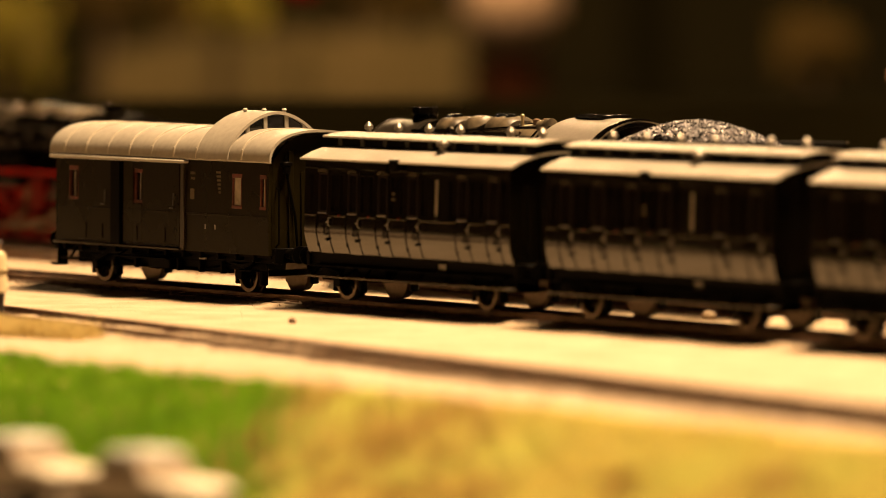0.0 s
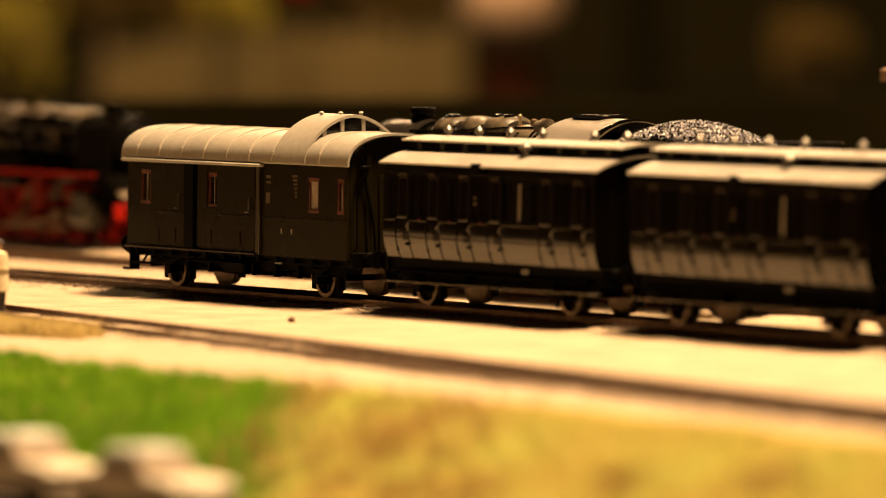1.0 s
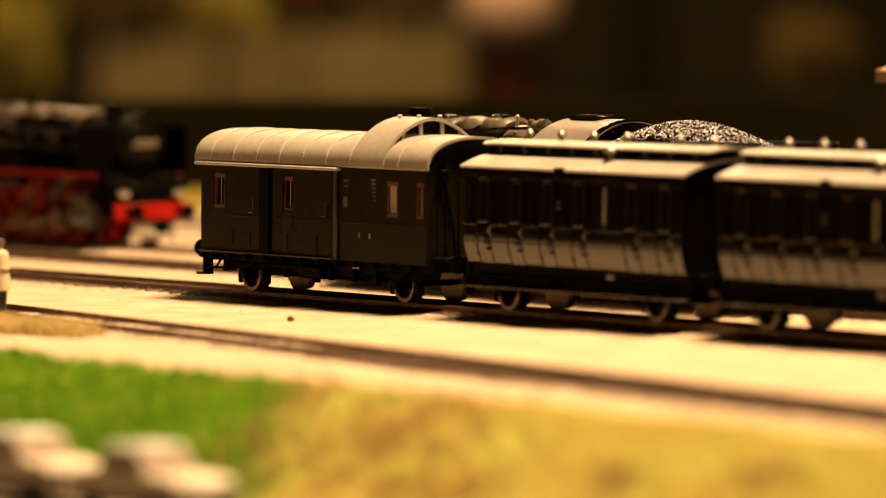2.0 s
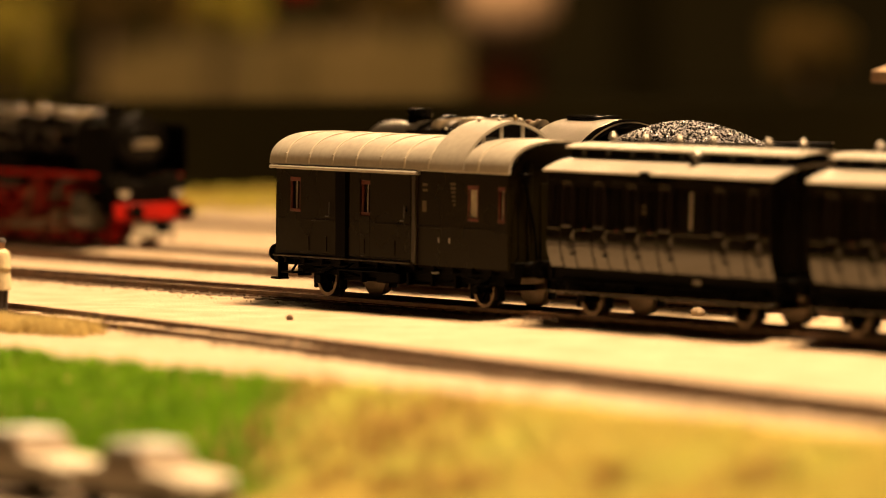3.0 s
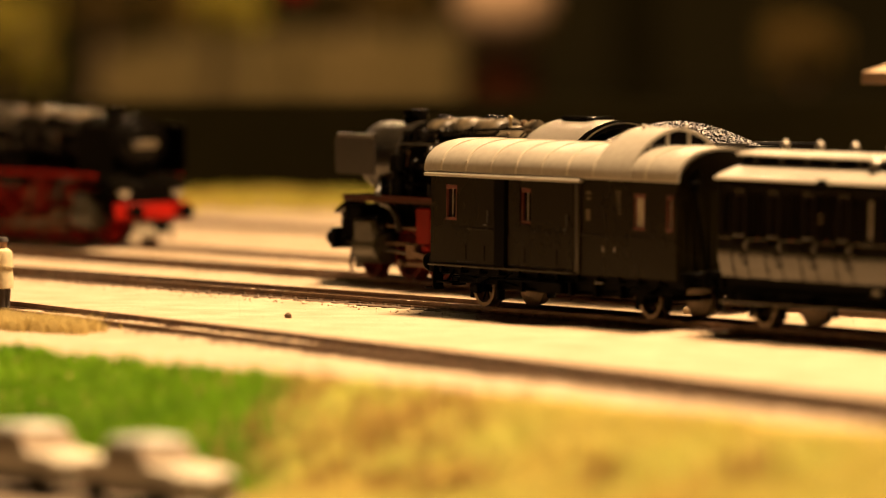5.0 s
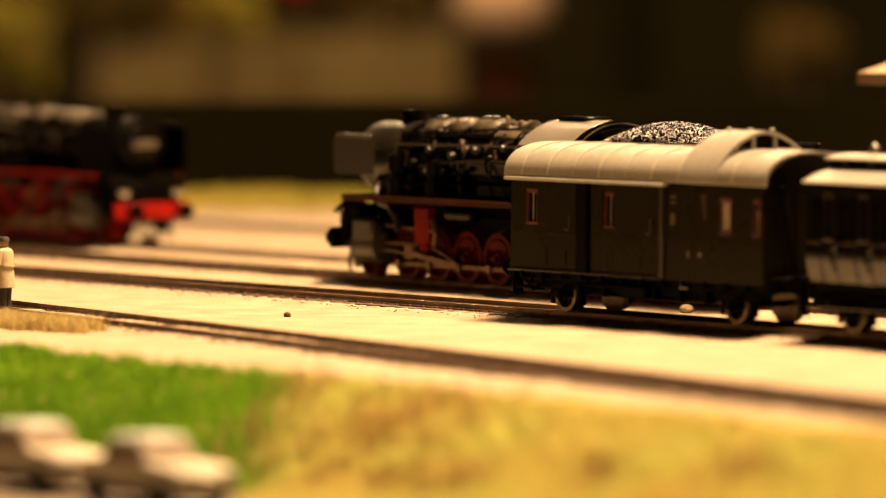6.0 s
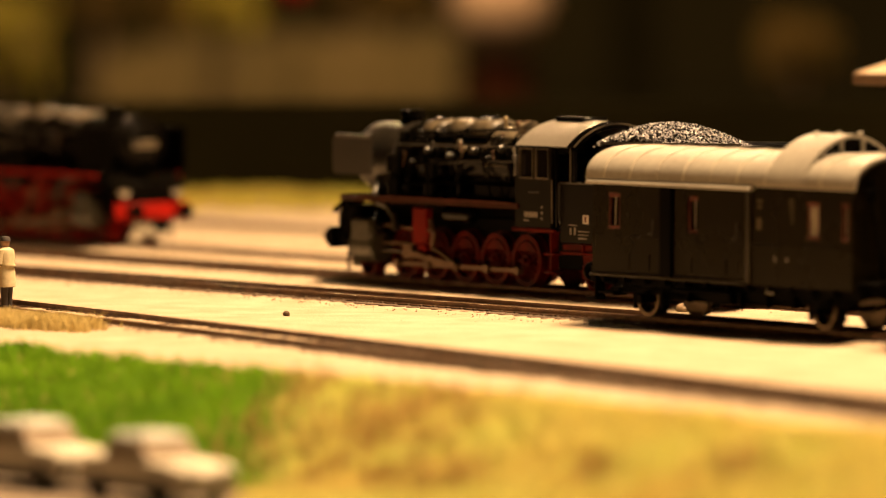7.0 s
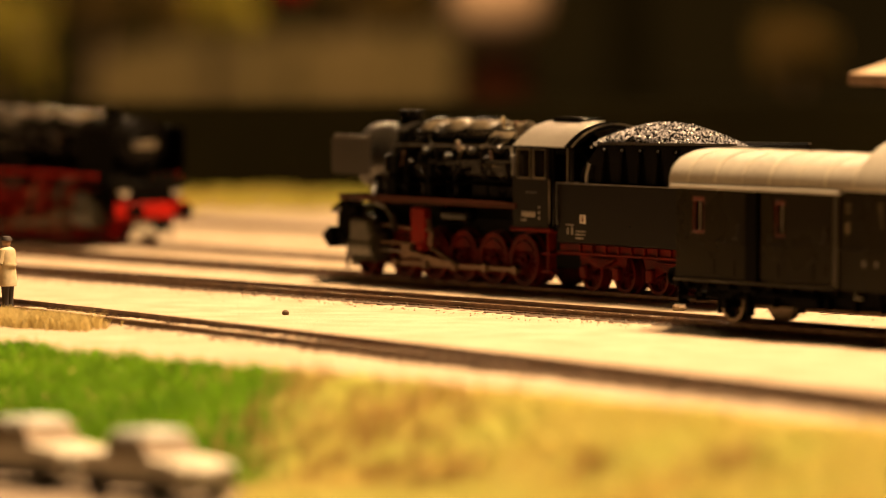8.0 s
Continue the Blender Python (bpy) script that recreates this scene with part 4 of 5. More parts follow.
            y, z = s * 10.9 * math.cos(a), cz + 10.9 * math.sin(a)
            r = rng.uniform(0.4, 0.95)
            part("fitting", Mesh().ball((x, y, z), r, (1.3, 1, 1), 8).rod((x, y, z), (x + rng.uniform(-2, 2), y * 1.06, z - rng.uniform(1.5, 5)), 0.3, 5), (LOCO_BLACK, LOCO_PALE_LIT, LOCO_BLACK, ROD)[k % 4], g)
        for k in range(5):
            x = 84 + k * 15 + rng.uniform(-3, 3)
            part("boiler_pipe", Mesh().path([(x, s * 4, cz + 9.6), (x + 1, s * 8.4, cz + 6.6), (x + rng.uniform(-3, 3), s * 10.8, cz + 1), (x + 2, s * 11, cz - 6), (x + rng.uniform(-5, 6), s * 11.4, 26)], 0.42), LOCO_BLACK, g)
        for x in (131, 140, 149):
            part("wash_plug", Mesh().lathe([(-0.5, 0.9), (0.5, 0.7)], (x, s * 9.4, 33), "y", 10), LOCO_GREY, g)
        # frame and valve gear
        part("main_frame", Mesh().box(52, 182, *sorted((s * 6.2, s * 6.9)), 6, 20, 0.2), frame_paint, g)
        part("frame_stay", Mesh().box(101.5, 105.5, *sorted((s * 12.5, s * 15.6)), 9.5, 11.4, 0.4).box(97.6, 105.6, *sorted((s * 12.5, s * 15.0)), 11.4, 22.5, 0.4), GEAR_RED, g, "bright red valve-gear bracket")
        part("air_reservoir", Mesh().lathe([(114, 0.5), (115, 2.6), (128, 2.6), (129, 0.5)], (0, s * 13, 21.2), "x", 14), LOCO_BLACK, g)
        cyl = part("cylinder", Mesh().lathe([(64.6, 4.4), (65.2, 4.9), (77, 4.9), (77.6, 4.4)], (0, s * 12.4, 9.6), "x", 18).box(65.4, 76.8, *sorted((s * 9, s * 16.9)), 9.5, 18.4, 1.0), CYL_GREY, g, "grey cylinder block")
        part("valve_chest", Mesh().lathe([(63.6, 2.2), (64.0, 2.8), (78.2, 2.8), (78.8, 2.2)], (0, s * 12.6, 16.6), "x", 16), LOCO_BLACK, cyl)
        part("piston_rod", Mesh().rod((77, s * 12.6, 9.0), (94, s * 12.6, 8.2), 0.6), STEEL, g)
        part("slide_bar", Mesh().box(78, 96, *sorted((s * 12.0, s * 13.2)), 10.6, 11.5, 0.1), ROD, g)
        part("crosshead", Mesh().box(90, 95, *sorted((s * 11.8, s * 13.6)), 6.6, 11.4, 0.3), ROD, g)
        part("connecting_rod", Mesh().prism([(93, 9.2), (119, 6.0), (119, 4.4), (93, 7.6)], *sorted((s * 13.2, s * 13.9)), "y"), ROD, g)
        part("coupling_rod", Mesh().prism([(85, 5.6), (153, 5.6), (153, 4.4), (85, 4.4)], *sorted((s * 12.2, s * 12.8)), "y"), ROD, g)
        for x in (86.5, 103, 119.0, 135.5, 152.0):
            part("crank_pin", Mesh().lathe([(-1.0, 1.3), (1.0, 1.3)], (x, s * 12.6, 5.0), "y", 12), ROD, g)
        part("expansion_link", Mesh().path([(107, s * 14.6, 19), (109.2, s * 14.8, 15), (108.4, s * 14.8, 11)], 0.8), ROD, g)
        part("eccentric_rod", Mesh().rod((108.4, s * 14.8, 10.6), (121, s * 14.8, 6.2), 0.55), ROD, g)
        part("radius_rod", Mesh().rod((79, s * 13, 16.6), (108, s * 14.4, 15.6), 0.5), ROD, g)
        part("steam_pipe", Mesh().path([(70, s * 9, 31), (74, s * 13.4, 26), (78, s * 14.5, 23.4), (84, s * 15, 22.6), (88, s * 15.2, 19.5), (89, s * 15.2, 15)], 1.0, 8), LOCO_GREY, g)
        for x in (94, 110.8, 127.2, 143.6):
            part("brake_shoe", Mesh().box(x - 0.7, x + 0.7, *sorted((s * 7.5, s * 9.5)), 3.0, 10.5, 0.2), RED, g)
        part("rail_guard", Mesh().path([(53, s * 8.8, 9), (52, s * 8.8, 4), (53, s * 8.8, 1.6)], 0.5, 5), BLACK, g)
        part("headlamp", Mesh().lathe([(-1.6, 1.2), (-1.4, 2.1), (1.2, 2.1), (1.6, 1.4)], (53, s * 10.5, lamp_z), "x", 14), LIGHT_PANE, g, "round headlamp with a pale lens")
        part("step_iron", Mesh().box(58, 60, *sorted((s * 14, s * 16.4)), 12, 12.5).box(58, 60, *sorted((s * 14, s * 16.4)), 17, 17.5).box(58.6, 59.4, *sorted((s * 14, s * 14.5)), 12, 24), BLACK, g)
        # cab side with openings
        cs = Mesh()
        y0, y1 = sorted((s * 16.6, s * 15.9))
        cs.box(156, 174.6, y0, y1, 18.6, 33.4).box(156, 158.2, y0, y1, 33.4, 43.2).box(165.2, 166.6, y0, y1, 33.4, 43.2).box(173.4, 174.6, y0, y1, 33.4, 43.2).box(158.2, 173.4, y0, y1, 42.0, 43.2)
        part("cab_side", cs, TENDER_BLACK, g)
        for a, b in ((158.2, 165.2), (166.6, 173.4)):
            w = part("cab_window", Mesh().box(a, b, s * 16.1 - 0.1, s * 16.1 + 0.1, 33.4, 42.0), GLASS, g)
            part("window_frame", Mesh().box(a, a + 0.25, y0 - 0.15, y1 + 0.15, 33.2, 42.0).box(b - 0.25, b, y0 - 0.15, y1 + 0.15, 33.2, 42.0).box(a, b, y0 - 0.15, y1 + 0.15, 33.0, 33.5).box(a, b, y0 - 0.15, y1 + 0.15, 41.8, 42.2), LOCO_PALE_LIT, w, "pale window frame")
        part("window_shield", Mesh().box(157.6, 158.0, *sorted((s * 16.6, s * 18.2)), 34, 40, 0.1), STEEL, g)
        part("cab_rear_post", Mesh().box(174.8, 176.4, *sorted((s * 14.6, s * 15.8)), 18.8, 43.2, 0.3), LOCO_BLACK, g)
        part("cab_step_beam", Mesh().box(154, 176, *sorted((s * 10, s * 16.6)), 17.2, 18.4, 0.2), RED, g)
        part("cab_steps", Mesh().box(173, 174, *sorted((s * 13, s * 16)), 5, 17.5, 0.2).box(171, 176, *sorted((s * 13, s * 16.6)), 5, 5.6, 0.1).box(171, 176, *sorted((s * 13, s * 16.6)), 10.5, 11.1, 0.1), RED, g)
        part("hand_hold", Mesh().rod((175.4, s * 16.7, 20), (175.4, s * 16.7, 33), 0.22), LOCO_PALE_LIT, g)
        bars(g, s * 16.66, [(160.9 + k * 1.2, 161.75 + k * 1.2, 21.6, 23.2) for k in range(6)] + [(169.6, 170.4, 22.6, 23.4), (169.6, 170.4, 21.0, 21.8), (169.6, 170.4, 24.4, 25.0), (160.5, 163.2, 20.4, 20.8)], LETTER, "lettering")
        bars(g, s * 16.66, [(163, 168.5, 28.8, 29.3)], LOCO_GREY, "small_plate")
    part("cab_front", Mesh().prism([(-16, 25), (16, 25)] + arc(15.9, 43.2, 49.4, 12)[::-1], 157, 157.8), LOCO_BLACK, g)
    part("cab_roof", Mesh().arch(arc(16.9, 43.0, 50.4, 18), arc(16.2, 42.7, 49.8, 18), 156.5, 183.4), CAB_ROOF, g, "grey-black arched cab roof")
    part("cab_roof_vent", Mesh().box(160, 174, -5, 5, 50.0, 51.4, 0.4), LOCO_BLACK, g)
    part("cab_floor", Mesh().box(157, 180, -15.5, 15.5, 17.6, 18.8), BLACK, g)
    part("cab_rear_rim", Mesh().arch(arc(16.9, 43.0, 50.5, 18), arc(15.6, 42.4, 49.0, 18), 183.4, 184.4), LOCO_BLACK, g)
    part("backhead", Mesh().box(158, 161, -8, 8, 19, 40, 1.2), BLACK, g)
    part("buffer_beam", Mesh().box(50, 52, -15, 15, *beam_z, 0.3), beam, g)
    part("front_frame", Mesh().box(52, 64, -12.5, 12.5, 10, 22.5, 0.6), BLACK, g)
    buffers(g, 50, -1)
    part("plough_plate", Mesh().box(51.5, 53, -7, 7, 2.4, 8.2, 0.4), LIGHT_PANE, g, "pale plate under the buffer beam")
    part("ash_pan", Mesh().box(84, 181, -5.8, 5.8, 7, 27.5, 0.6).box(60, 84, -5.5, 5.5, 9, 30, 0.6), BLACK, g)
    part("pony_frame", Mesh().box(58, 74, -5, 5, 4, 8, 0.5), RED, g)
    wheelset(g, 65.5, 4.9, wheel_paint, wheel_paint, 8)
    for x in (86.5, 103.0, 119.0, 135.5, 152.0):
        w = wheelset(g, x, 7.9, wheel_paint, wheel_paint, 14)
        part("counterweight", Mesh().prism([(5.8 * math.cos(a), 5.8 * math.sin(a)) for a in [0.5 + 2.1 * k / 8 for k in range(9)]], -9.9, -7.4, "y"), wheel_paint, w)
    return g


def build_tender():
    t = thing("tender", "black coal tender with red bogie frames and a full coal heap", "tender")
    x0, x1 = 177.6, 268.0
    part("water_tank", Mesh().box(x0, x1, -15.8, 15.8, 14.2, 32.4, 0.5), TENDER_BLACK, t)
    for s in (-1, 1):
        part("bunker_side", Mesh().prism([(x0 + 1, 32), (x1 - 4, 32), (x1 - 4, 45.2), (197, 44.2), (194, 42), (187, 36), (x0 + 8, 32)], *sorted((s * 13.6, s * 12.9)), "y"), LOCO_BLACK, t)
        part("bunker_rim", Mesh().prism([(196, 44.0), (x1 - 3.6, 45.0), (x1 - 3.6, 45.7), (196, 44.7)], *sorted((s * 14.0, s * 12.8)), "y"), LOCO_GREY, t)
        for k in range(7):
            x = 199.4 + k * 9.1
            part("bunker_rib", Mesh().prism([(s * 13.5, 32.1), (s * 15.2, 32.1), (s * 13.9, 43.2), (s * 13.5, 43.2)], x, x + 0.8), LOCO_BLACK, t)
            part("rib_bolt", Mesh().ball((x + 0.4, s * 14.2, 42.6), 0.4, seg=6), LOCO_GREY, t)
        part("tank_edge", Mesh().rod((x0, s * 15.8, 32.3), (x1, s * 15.8, 32.3), 0.25), LOCO_GREY, t)
        bars(t, s * 15.86, [(182.2, 186.6, 19.7, 20.0), (183.0, 183.6, 17.0, 19.0), (185.2, 185.9, 17.0, 19.2), (187.2, 192.8, 17.9, 18.2), (187.2, 192.6, 16.9, 17.2), (187.4, 191.6, 15.8, 16.2)], LETTER, "lettering")
        part("data_plate", Mesh().box(189.7, 192.6, s * 15.9 - 0.08, s * 15.9 + 0.08, 20.4, 23.0), WHITE, t, "small white data plate")
        part("plate_mark", Mesh().box(190.7, 191.6, s * 15.99 - 0.04, s * 15.99 + 0.04, 20.9, 22.5), WIN_RED, t)
        part("frame_beam", Mesh().box(x0, x1, *sorted((s * 13.0, s * 14.6)), 11.6, 14.2, 0.2).box(x0, x1, *sorted((s * 13.0, s * 15.6)), 11.0, 11.8, 0.1), RED, t)
        for k in range(12):
            part("frame_bracket", Mesh().box(188 + k * 6.6, 189 + k * 6.6, *sorted((s * 14, s * 15.4)), 11.8, 14.0, 0.1), RED, t)
        for xa, xb in ((183.5, 208.0), (216.5, 243.5)):
            part("bogie_frame", Mesh().prism([(xa, 10.6), (xb, 10.6), (xb - 1, 6.4), (xb - 5, 5.0), ((xa + xb) / 2 + 3, 7.2), ((xa + xb) / 2 - 3, 7.2), (xa + 5, 5.0), (xa + 1, 6.4)], *sorted((s * 10.6, s * 11.6)), "y"), RED, t)
            m = Mesh()
            for k in range(4):
                m.box((xa + xb) / 2 - 7 + k * 1.4, (xa + xb) / 2 + 7 - k * 1.4, *sorted((s * 11.4, s * 13.2)), 9.4 - k * 0.6, 9.9 - k * 0.6)
            part("leaf_spring", m, RED, t)
        for x in (187.2, 204.0, 221.0, 238.4):
            part("axle_box", Mesh().box(x - 1.7, x + 1.7, *sorted((s * 11.4, s * 13.4)), 3.8, 7.8, 0.4), RED, t)
        part("hand_hold", Mesh().path([(178.2, s * 15.9, 20), (178.2, s * 16.4, 21), (178.2, s * 16.4, 32)], 0.25), LOCO_GREY, t)
        part("arch_leg", Mesh().box(183.2, 185.0, *sorted((s * 15.7, s * 14.6)), 32.3, 43.0, 0.2), LOCO_BLACK, t)
        # thin pale rod as a painted highlight down the leg
        part("arch_edge", Mesh().rod((183.1, s * 15.8, 32.4), (183.1, s * 15.8, 43.0), 0.2), LOCO_PALE_LIT, t)
    part("pale_lever", Mesh().path([(191.2, -14.6, 32.4), (191.6, -14.8, 35), (192.4, -14.4, 38.2)], 0.5), STEEL, t, "bright grab iron")
    part("bunker_rear", Mesh().box(x1 - 5, x1 - 4.2, -13, 13, 32, 45, 0.1), LOCO_BLACK, t)
    part("bunker_front", Mesh().prism([(188, 32), (197, 43.6), (197.6, 43.6), (189, 32)], -12.9, 12.9, "y"), LOCO_BLACK, t)
    part("headstock", Mesh().box(x1, x1 + 1.6, -15, 15, 9, 14, 0.3), BRIGHT_RED, t)
    buffers(t, x1 + 1.6, 1)
    # thin pale band added as the arch's rim highlight
    part("arch_trim", Mesh().arch(arc(15.9, 43.0, 49.9, 18), arc(15.6, 42.9, 49.5, 18), 184.9, 185.3), LOCO_PALE_LIT, t, "thin highlight painted round the arch")
    part("front_arch", Mesh().arch(arc(15.7, 42.9, 49.6, 18), arc(14.6, 42.5, 48.2, 18), 183.2, 185.0), LOCO_BLACK, t)
    part("drawbar", Mesh().box(172, 186, -1.5, 1.5, 9, 10.5, 0.2), BLACK, t)
    for x in (187.2, 204.0, 221.0, 238.4):
        wheelset(t, x, 5.7, RED, RED, 10)
    # coal: a heap of separate glossy lumps, the pale ones painted as glints
    rng = random.Random(11)
    heap = Mesh()

    def top(x, y):
        k = max(0.0, 1 - ((x - 213) / 31) ** 2) * max(0.0, 1 - (y / 17.5) ** 2)
        return 40.9 + 9.7 * k ** 0.8

    heap.sheet([[(194 + i * 3.4, -12.6 + j * 2.1, top(194 + i * 3.4, -12.6 + j * 2.1) - 1.2) for j in range(13)] for i in range(20)], False)
    pale = Mesh()
    for k in range(15000):
        x, y = rng.uniform(191, 246), rng.uniform(-12.8, 12.8)
        r = rng.uniform(0.28, 0.5)
        c = Vector((x, y, top(x, y) - rng.uniform(0.0, 0.9)))
        q = Euler((rng.uniform(0, 6.3), rng.uniform(0, 6.3), rng.uniform(0, 6.3))).to_matrix()
        o = [Vector(p) * r * rng.uniform(0.7, 1.2) for p in ((1, 0, 0), (-1, 0, 0), (0, 1, 0), (0, -1, 0), (0, 0, 1), (0, 0, -1))]
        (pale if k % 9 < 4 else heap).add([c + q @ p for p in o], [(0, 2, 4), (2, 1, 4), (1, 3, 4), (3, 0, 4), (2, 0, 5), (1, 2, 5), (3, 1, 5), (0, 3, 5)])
    tagged(part("coal", heap, COAL, t, "heap of glossy black coal lumps"), kind="stuff")
    tagged(part("bright_coal", pale, COAL_GLINT, t, "coal lumps painted pale for glints in the heap"), kind="stuff")
    return t


# ---- small things of the yard ----
def build_figure(at):
    m = Mesh()
    legs = Mesh()
    m.lathe([(6.0, 2.6), (6.2, 3.1), (10, 2.9), (12.5, 2.6), (15.4, 2.9), (16.6, 2.5), (17.3, 1.2)], (0, 0, 0), "z", 14)
    for i, p in enumerate(m.v):
        m.v[i] = (p[0] * 0.78 + (p[2] - 12) * 0.03, p[1], p[2])
    for s in (-1, 1):
        m.path([(0, s * 2.5, 16.2), (0.3, s * 3.3, 12.6), (1.8, s * 2.4, 10.8)], 0.85, 8)
    m.rod((0, 0, 12.0), (0, 0, 12.4), 2.75, 14)
    for s in (-1, 1):
        legs.lathe([(0, 0.9), (3, 1.0), (6.4, 1.25)], (0, s * 1.15, 0), "z", 10).box(-0.9, 2.0, s * 1.15 - 0.8, s * 1.15 + 0.8, 0, 0.9, 0.3)
    head = Mesh().ball((0.4, 0, 18.6), 1.35, (1, 0.9, 1.15), 12).lathe([(17.0, 0.7), (17.8, 0.7)], (0.2, 0, 0), "z", 8)
    hat = Mesh().lathe([(19.1, 1.55), (19.5, 1.5), (20.2, 1.2), (20.4, 0.6)], (0.3, 0, 0), "z", 12)
    one = mesh_data("model_figure", m, COAT)
    bm = bmesh.new()
    bm.from_mesh(one)
    for k, (extra, material) in enumerate(((legs, DARK_CLOTH), (head, SKIN), (hat, DARK_CLOTH))):
        me = mesh_data("tmp", extra, material)
        n = len(bm.faces)
        bm.from_mesh(me)
        bm.faces.ensure_lookup_table()
        for f in bm.faces[n:]:
            f.material_index = k + 1
        one.materials.append(material)
    bm.to_mesh(one)
    bm.free()
    ob = new("model_figure", one)
    ob.matrix_world = pose(at[0] * MM, at[1] * MM, at[2] * MM, 0, 0, 205)
    tagged(ob, "small painted figurine in a cream coat standing on a plank", "figurine")


def build_car(at, turn, label):
    c = thing("car", label, "car", at, "cars on the lower road", "", turn)
    body = [(-21.3, 3.5), (21.3, 3.5), (22.1, 5.3), (21.8, 8.2), (19, 9.2), (6.8, 9.9), (-19.5, 9.7), (-21.8, 8), (-22.1, 5.3)]
    bm = bmesh.new()
    ring = [[bm.verts.new((x * f, s * 7.7 * g, z)) for x, z in body] for s, f, g in ((-1, 0.985, 1), (-1, 1, 0.9), (1, 1, 0.9), (1, 0.985, 1))]
    for ra, rb in zip(ring, ring[1:]):
        for i in range(len(body)):
            j = (i + 1) % len(body)
            bm.faces.new((ra[i], ra[j], rb[j], rb[i]))
    bm.faces.new(ring[0]), bm.faces.new(ring[-1][::-1])
    bmesh.ops.bevel(bm, geom=bm.edges[:], offset=0.35, segments=2, affect="EDGES")
    bm.verts.index_update()
    part("body", Mesh().add([v.co[:] for v in bm.verts], [[v.index for v in f.verts] for f in bm.faces], True), CREAM, c)
    bm.free()
    part("cabin", Mesh().prism([(-12, 9.6), (7.6, 9.6), (3.0, 14.4), (-9.4, 14.6)], -6.6, 6.6, "y"), CAR_GLASS, c, "tan glazed cabin")
    part("roof", Mesh().box(-9.8, 3.4, -6.9, 6.9, 11.8, 15.4, 1.2), CAR_ROOF, c, "pale grey-green flat roof")
    part("bonnet", Mesh().ball((12.4, 0, 7.6), 1.0, (10.2, 7.6, 2.9), 20), CREAM, c, "rounded cream bonnet")
    part("boot", Mesh().ball((-16.0, 0, 7.4), 1.0, (5.8, 7.5, 3.2), 20), CREAM, c)
    for x in (-1.6, 7.0, -11.6):
        for s in (-1, 1):
            part("pillar", Mesh().rod((x, s * 6.7, 9.6), (x * 0.4 - 2.4 if x > 0 else x * 0.85, s * 6.5, 14.4), 0.35), CREAM, c)
    for x in (-13.2, 13.2):
        for s in (-1, 1):
            w = part("wheel", Mesh().lathe([(-1.2, 2.3), (-1.1, 3.1), (1.1, 3.1), (1.2, 2.3)], axis="y", seg=18), RUBBER, c, at=(x, s * 7.1, 3.1))
            part("hubcap", Mesh().lathe([(s * 1.1, 1.4), (s * 1.4, 0.7)], axis="y", seg=12), STEEL, w)
    for x, n in ((21.9, "front_bumper"), (-22.6, "rear_bumper")):
        part(n, Mesh().box(x, x + 0.7, -7.3, 7.3, 4.4, 5.6, 0.3), STEEL, c)
    for s in (-1, 1):
        part("headlight", Mesh().lathe([(21.4, 1.2), (22.3, 0.9)], (0, s * 5.6, 7.2), "x", 12), LIGHT_PANE, c)
    part("underbody", Mesh().box(-20.4, 20.4, -6.8, 6.8, 2.2, 3.7), RUBBER, c)
    for s in (-1, 1):
        part("sill", Mesh().box(-20, 20, *sorted((s * 7.0, s * 7.85)), 3.2, 4.6, 0.2), RUBBER, c, "dark lower body sill")
    return c


def grass(name, label, material, seed, n, where, height, lean=0.35, width=0.35):
    """Static-grass blades standing on the ground; where() gives a place or None."""
    rng = random.Random(seed)
    m = Mesh()
    while n:
        p = where(rng)
        if p is None:
            continue
        n -= 1
        x, y = p
        z = ground_z(x, y) - 0.2
        h = height * rng.uniform(0.5, 1.25)
        a = rng.uniform(0, 6.28)
        dx, dy = math.cos(a) * width, math.sin(a) * width
        lx, ly = rng.gauss(0, lean) * h, rng.gauss(0, lean) * h
        k = len(m.v)
        m.v += [(x - dx, y - dy, z), (x + dx, y + dy, z), (x + lx * 0.4 + dx * 0.7, y + ly * 0.4 + dy * 0.7, z + h * 0.6), (x + lx * 0.4 - dx * 0.7, y + ly * 0.4 - dy * 0.7, z + h * 0.6), (x + lx, y + ly, z + h)]
        m.f += [(k, k + 1, k + 2, k + 3), (k + 3, k + 2, k + 4)]
        m.s += [False, False]
    ob = new(name, mesh_data(name, m, material, False))
    return tagged(ob, label, "grass", kind="stuff")


def green_edge(y):
    return 423 + (-y - 199) * 1.45


def bank_line(x):
    return bank_edge(x) - 5 + 4 * noise.noise(Vector((x * 0.03, 1, 0)))


def bank_green(rng):
    x, y = rng.uniform(150, 540), rng.uniform(-276, -190)
    e = green_edge(y) + 9 * noise.noise(Vector((x * 0.05, y * 0.05, 7)))
    return (x, y) if x < e + rng.gauss(0, 6) and y < bank_line(x) else None


def bank_dry(rng):
    x, y = rng.uniform(380, 820), rng.uniform(-310, -190)
    e = green_edge(y) + 9 * noise.noise(Vector((x * 0.05, y * 0.05, 7)))
    return (x, y) if x > e + rng.gauss(0, 6) and y < bank_line(x) else None


def bank_reed(rng):
    if rng.random() < 0.11:
        cx, cy = [(625, -250), (668, -243), (585, -262)][rng.randrange(3)]
        return cx + rng.gauss(0, 5), cy + rng.gauss(0, 4)
    y = rng.uniform(-270, -211)
    x = green_edge(y) + rng.gauss(42, 26) - (-y - 196) * 0.3
    return (x, y) if noise.noise(Vector((x * 0.17, y * 0.02, 9))) > 0.08 else None


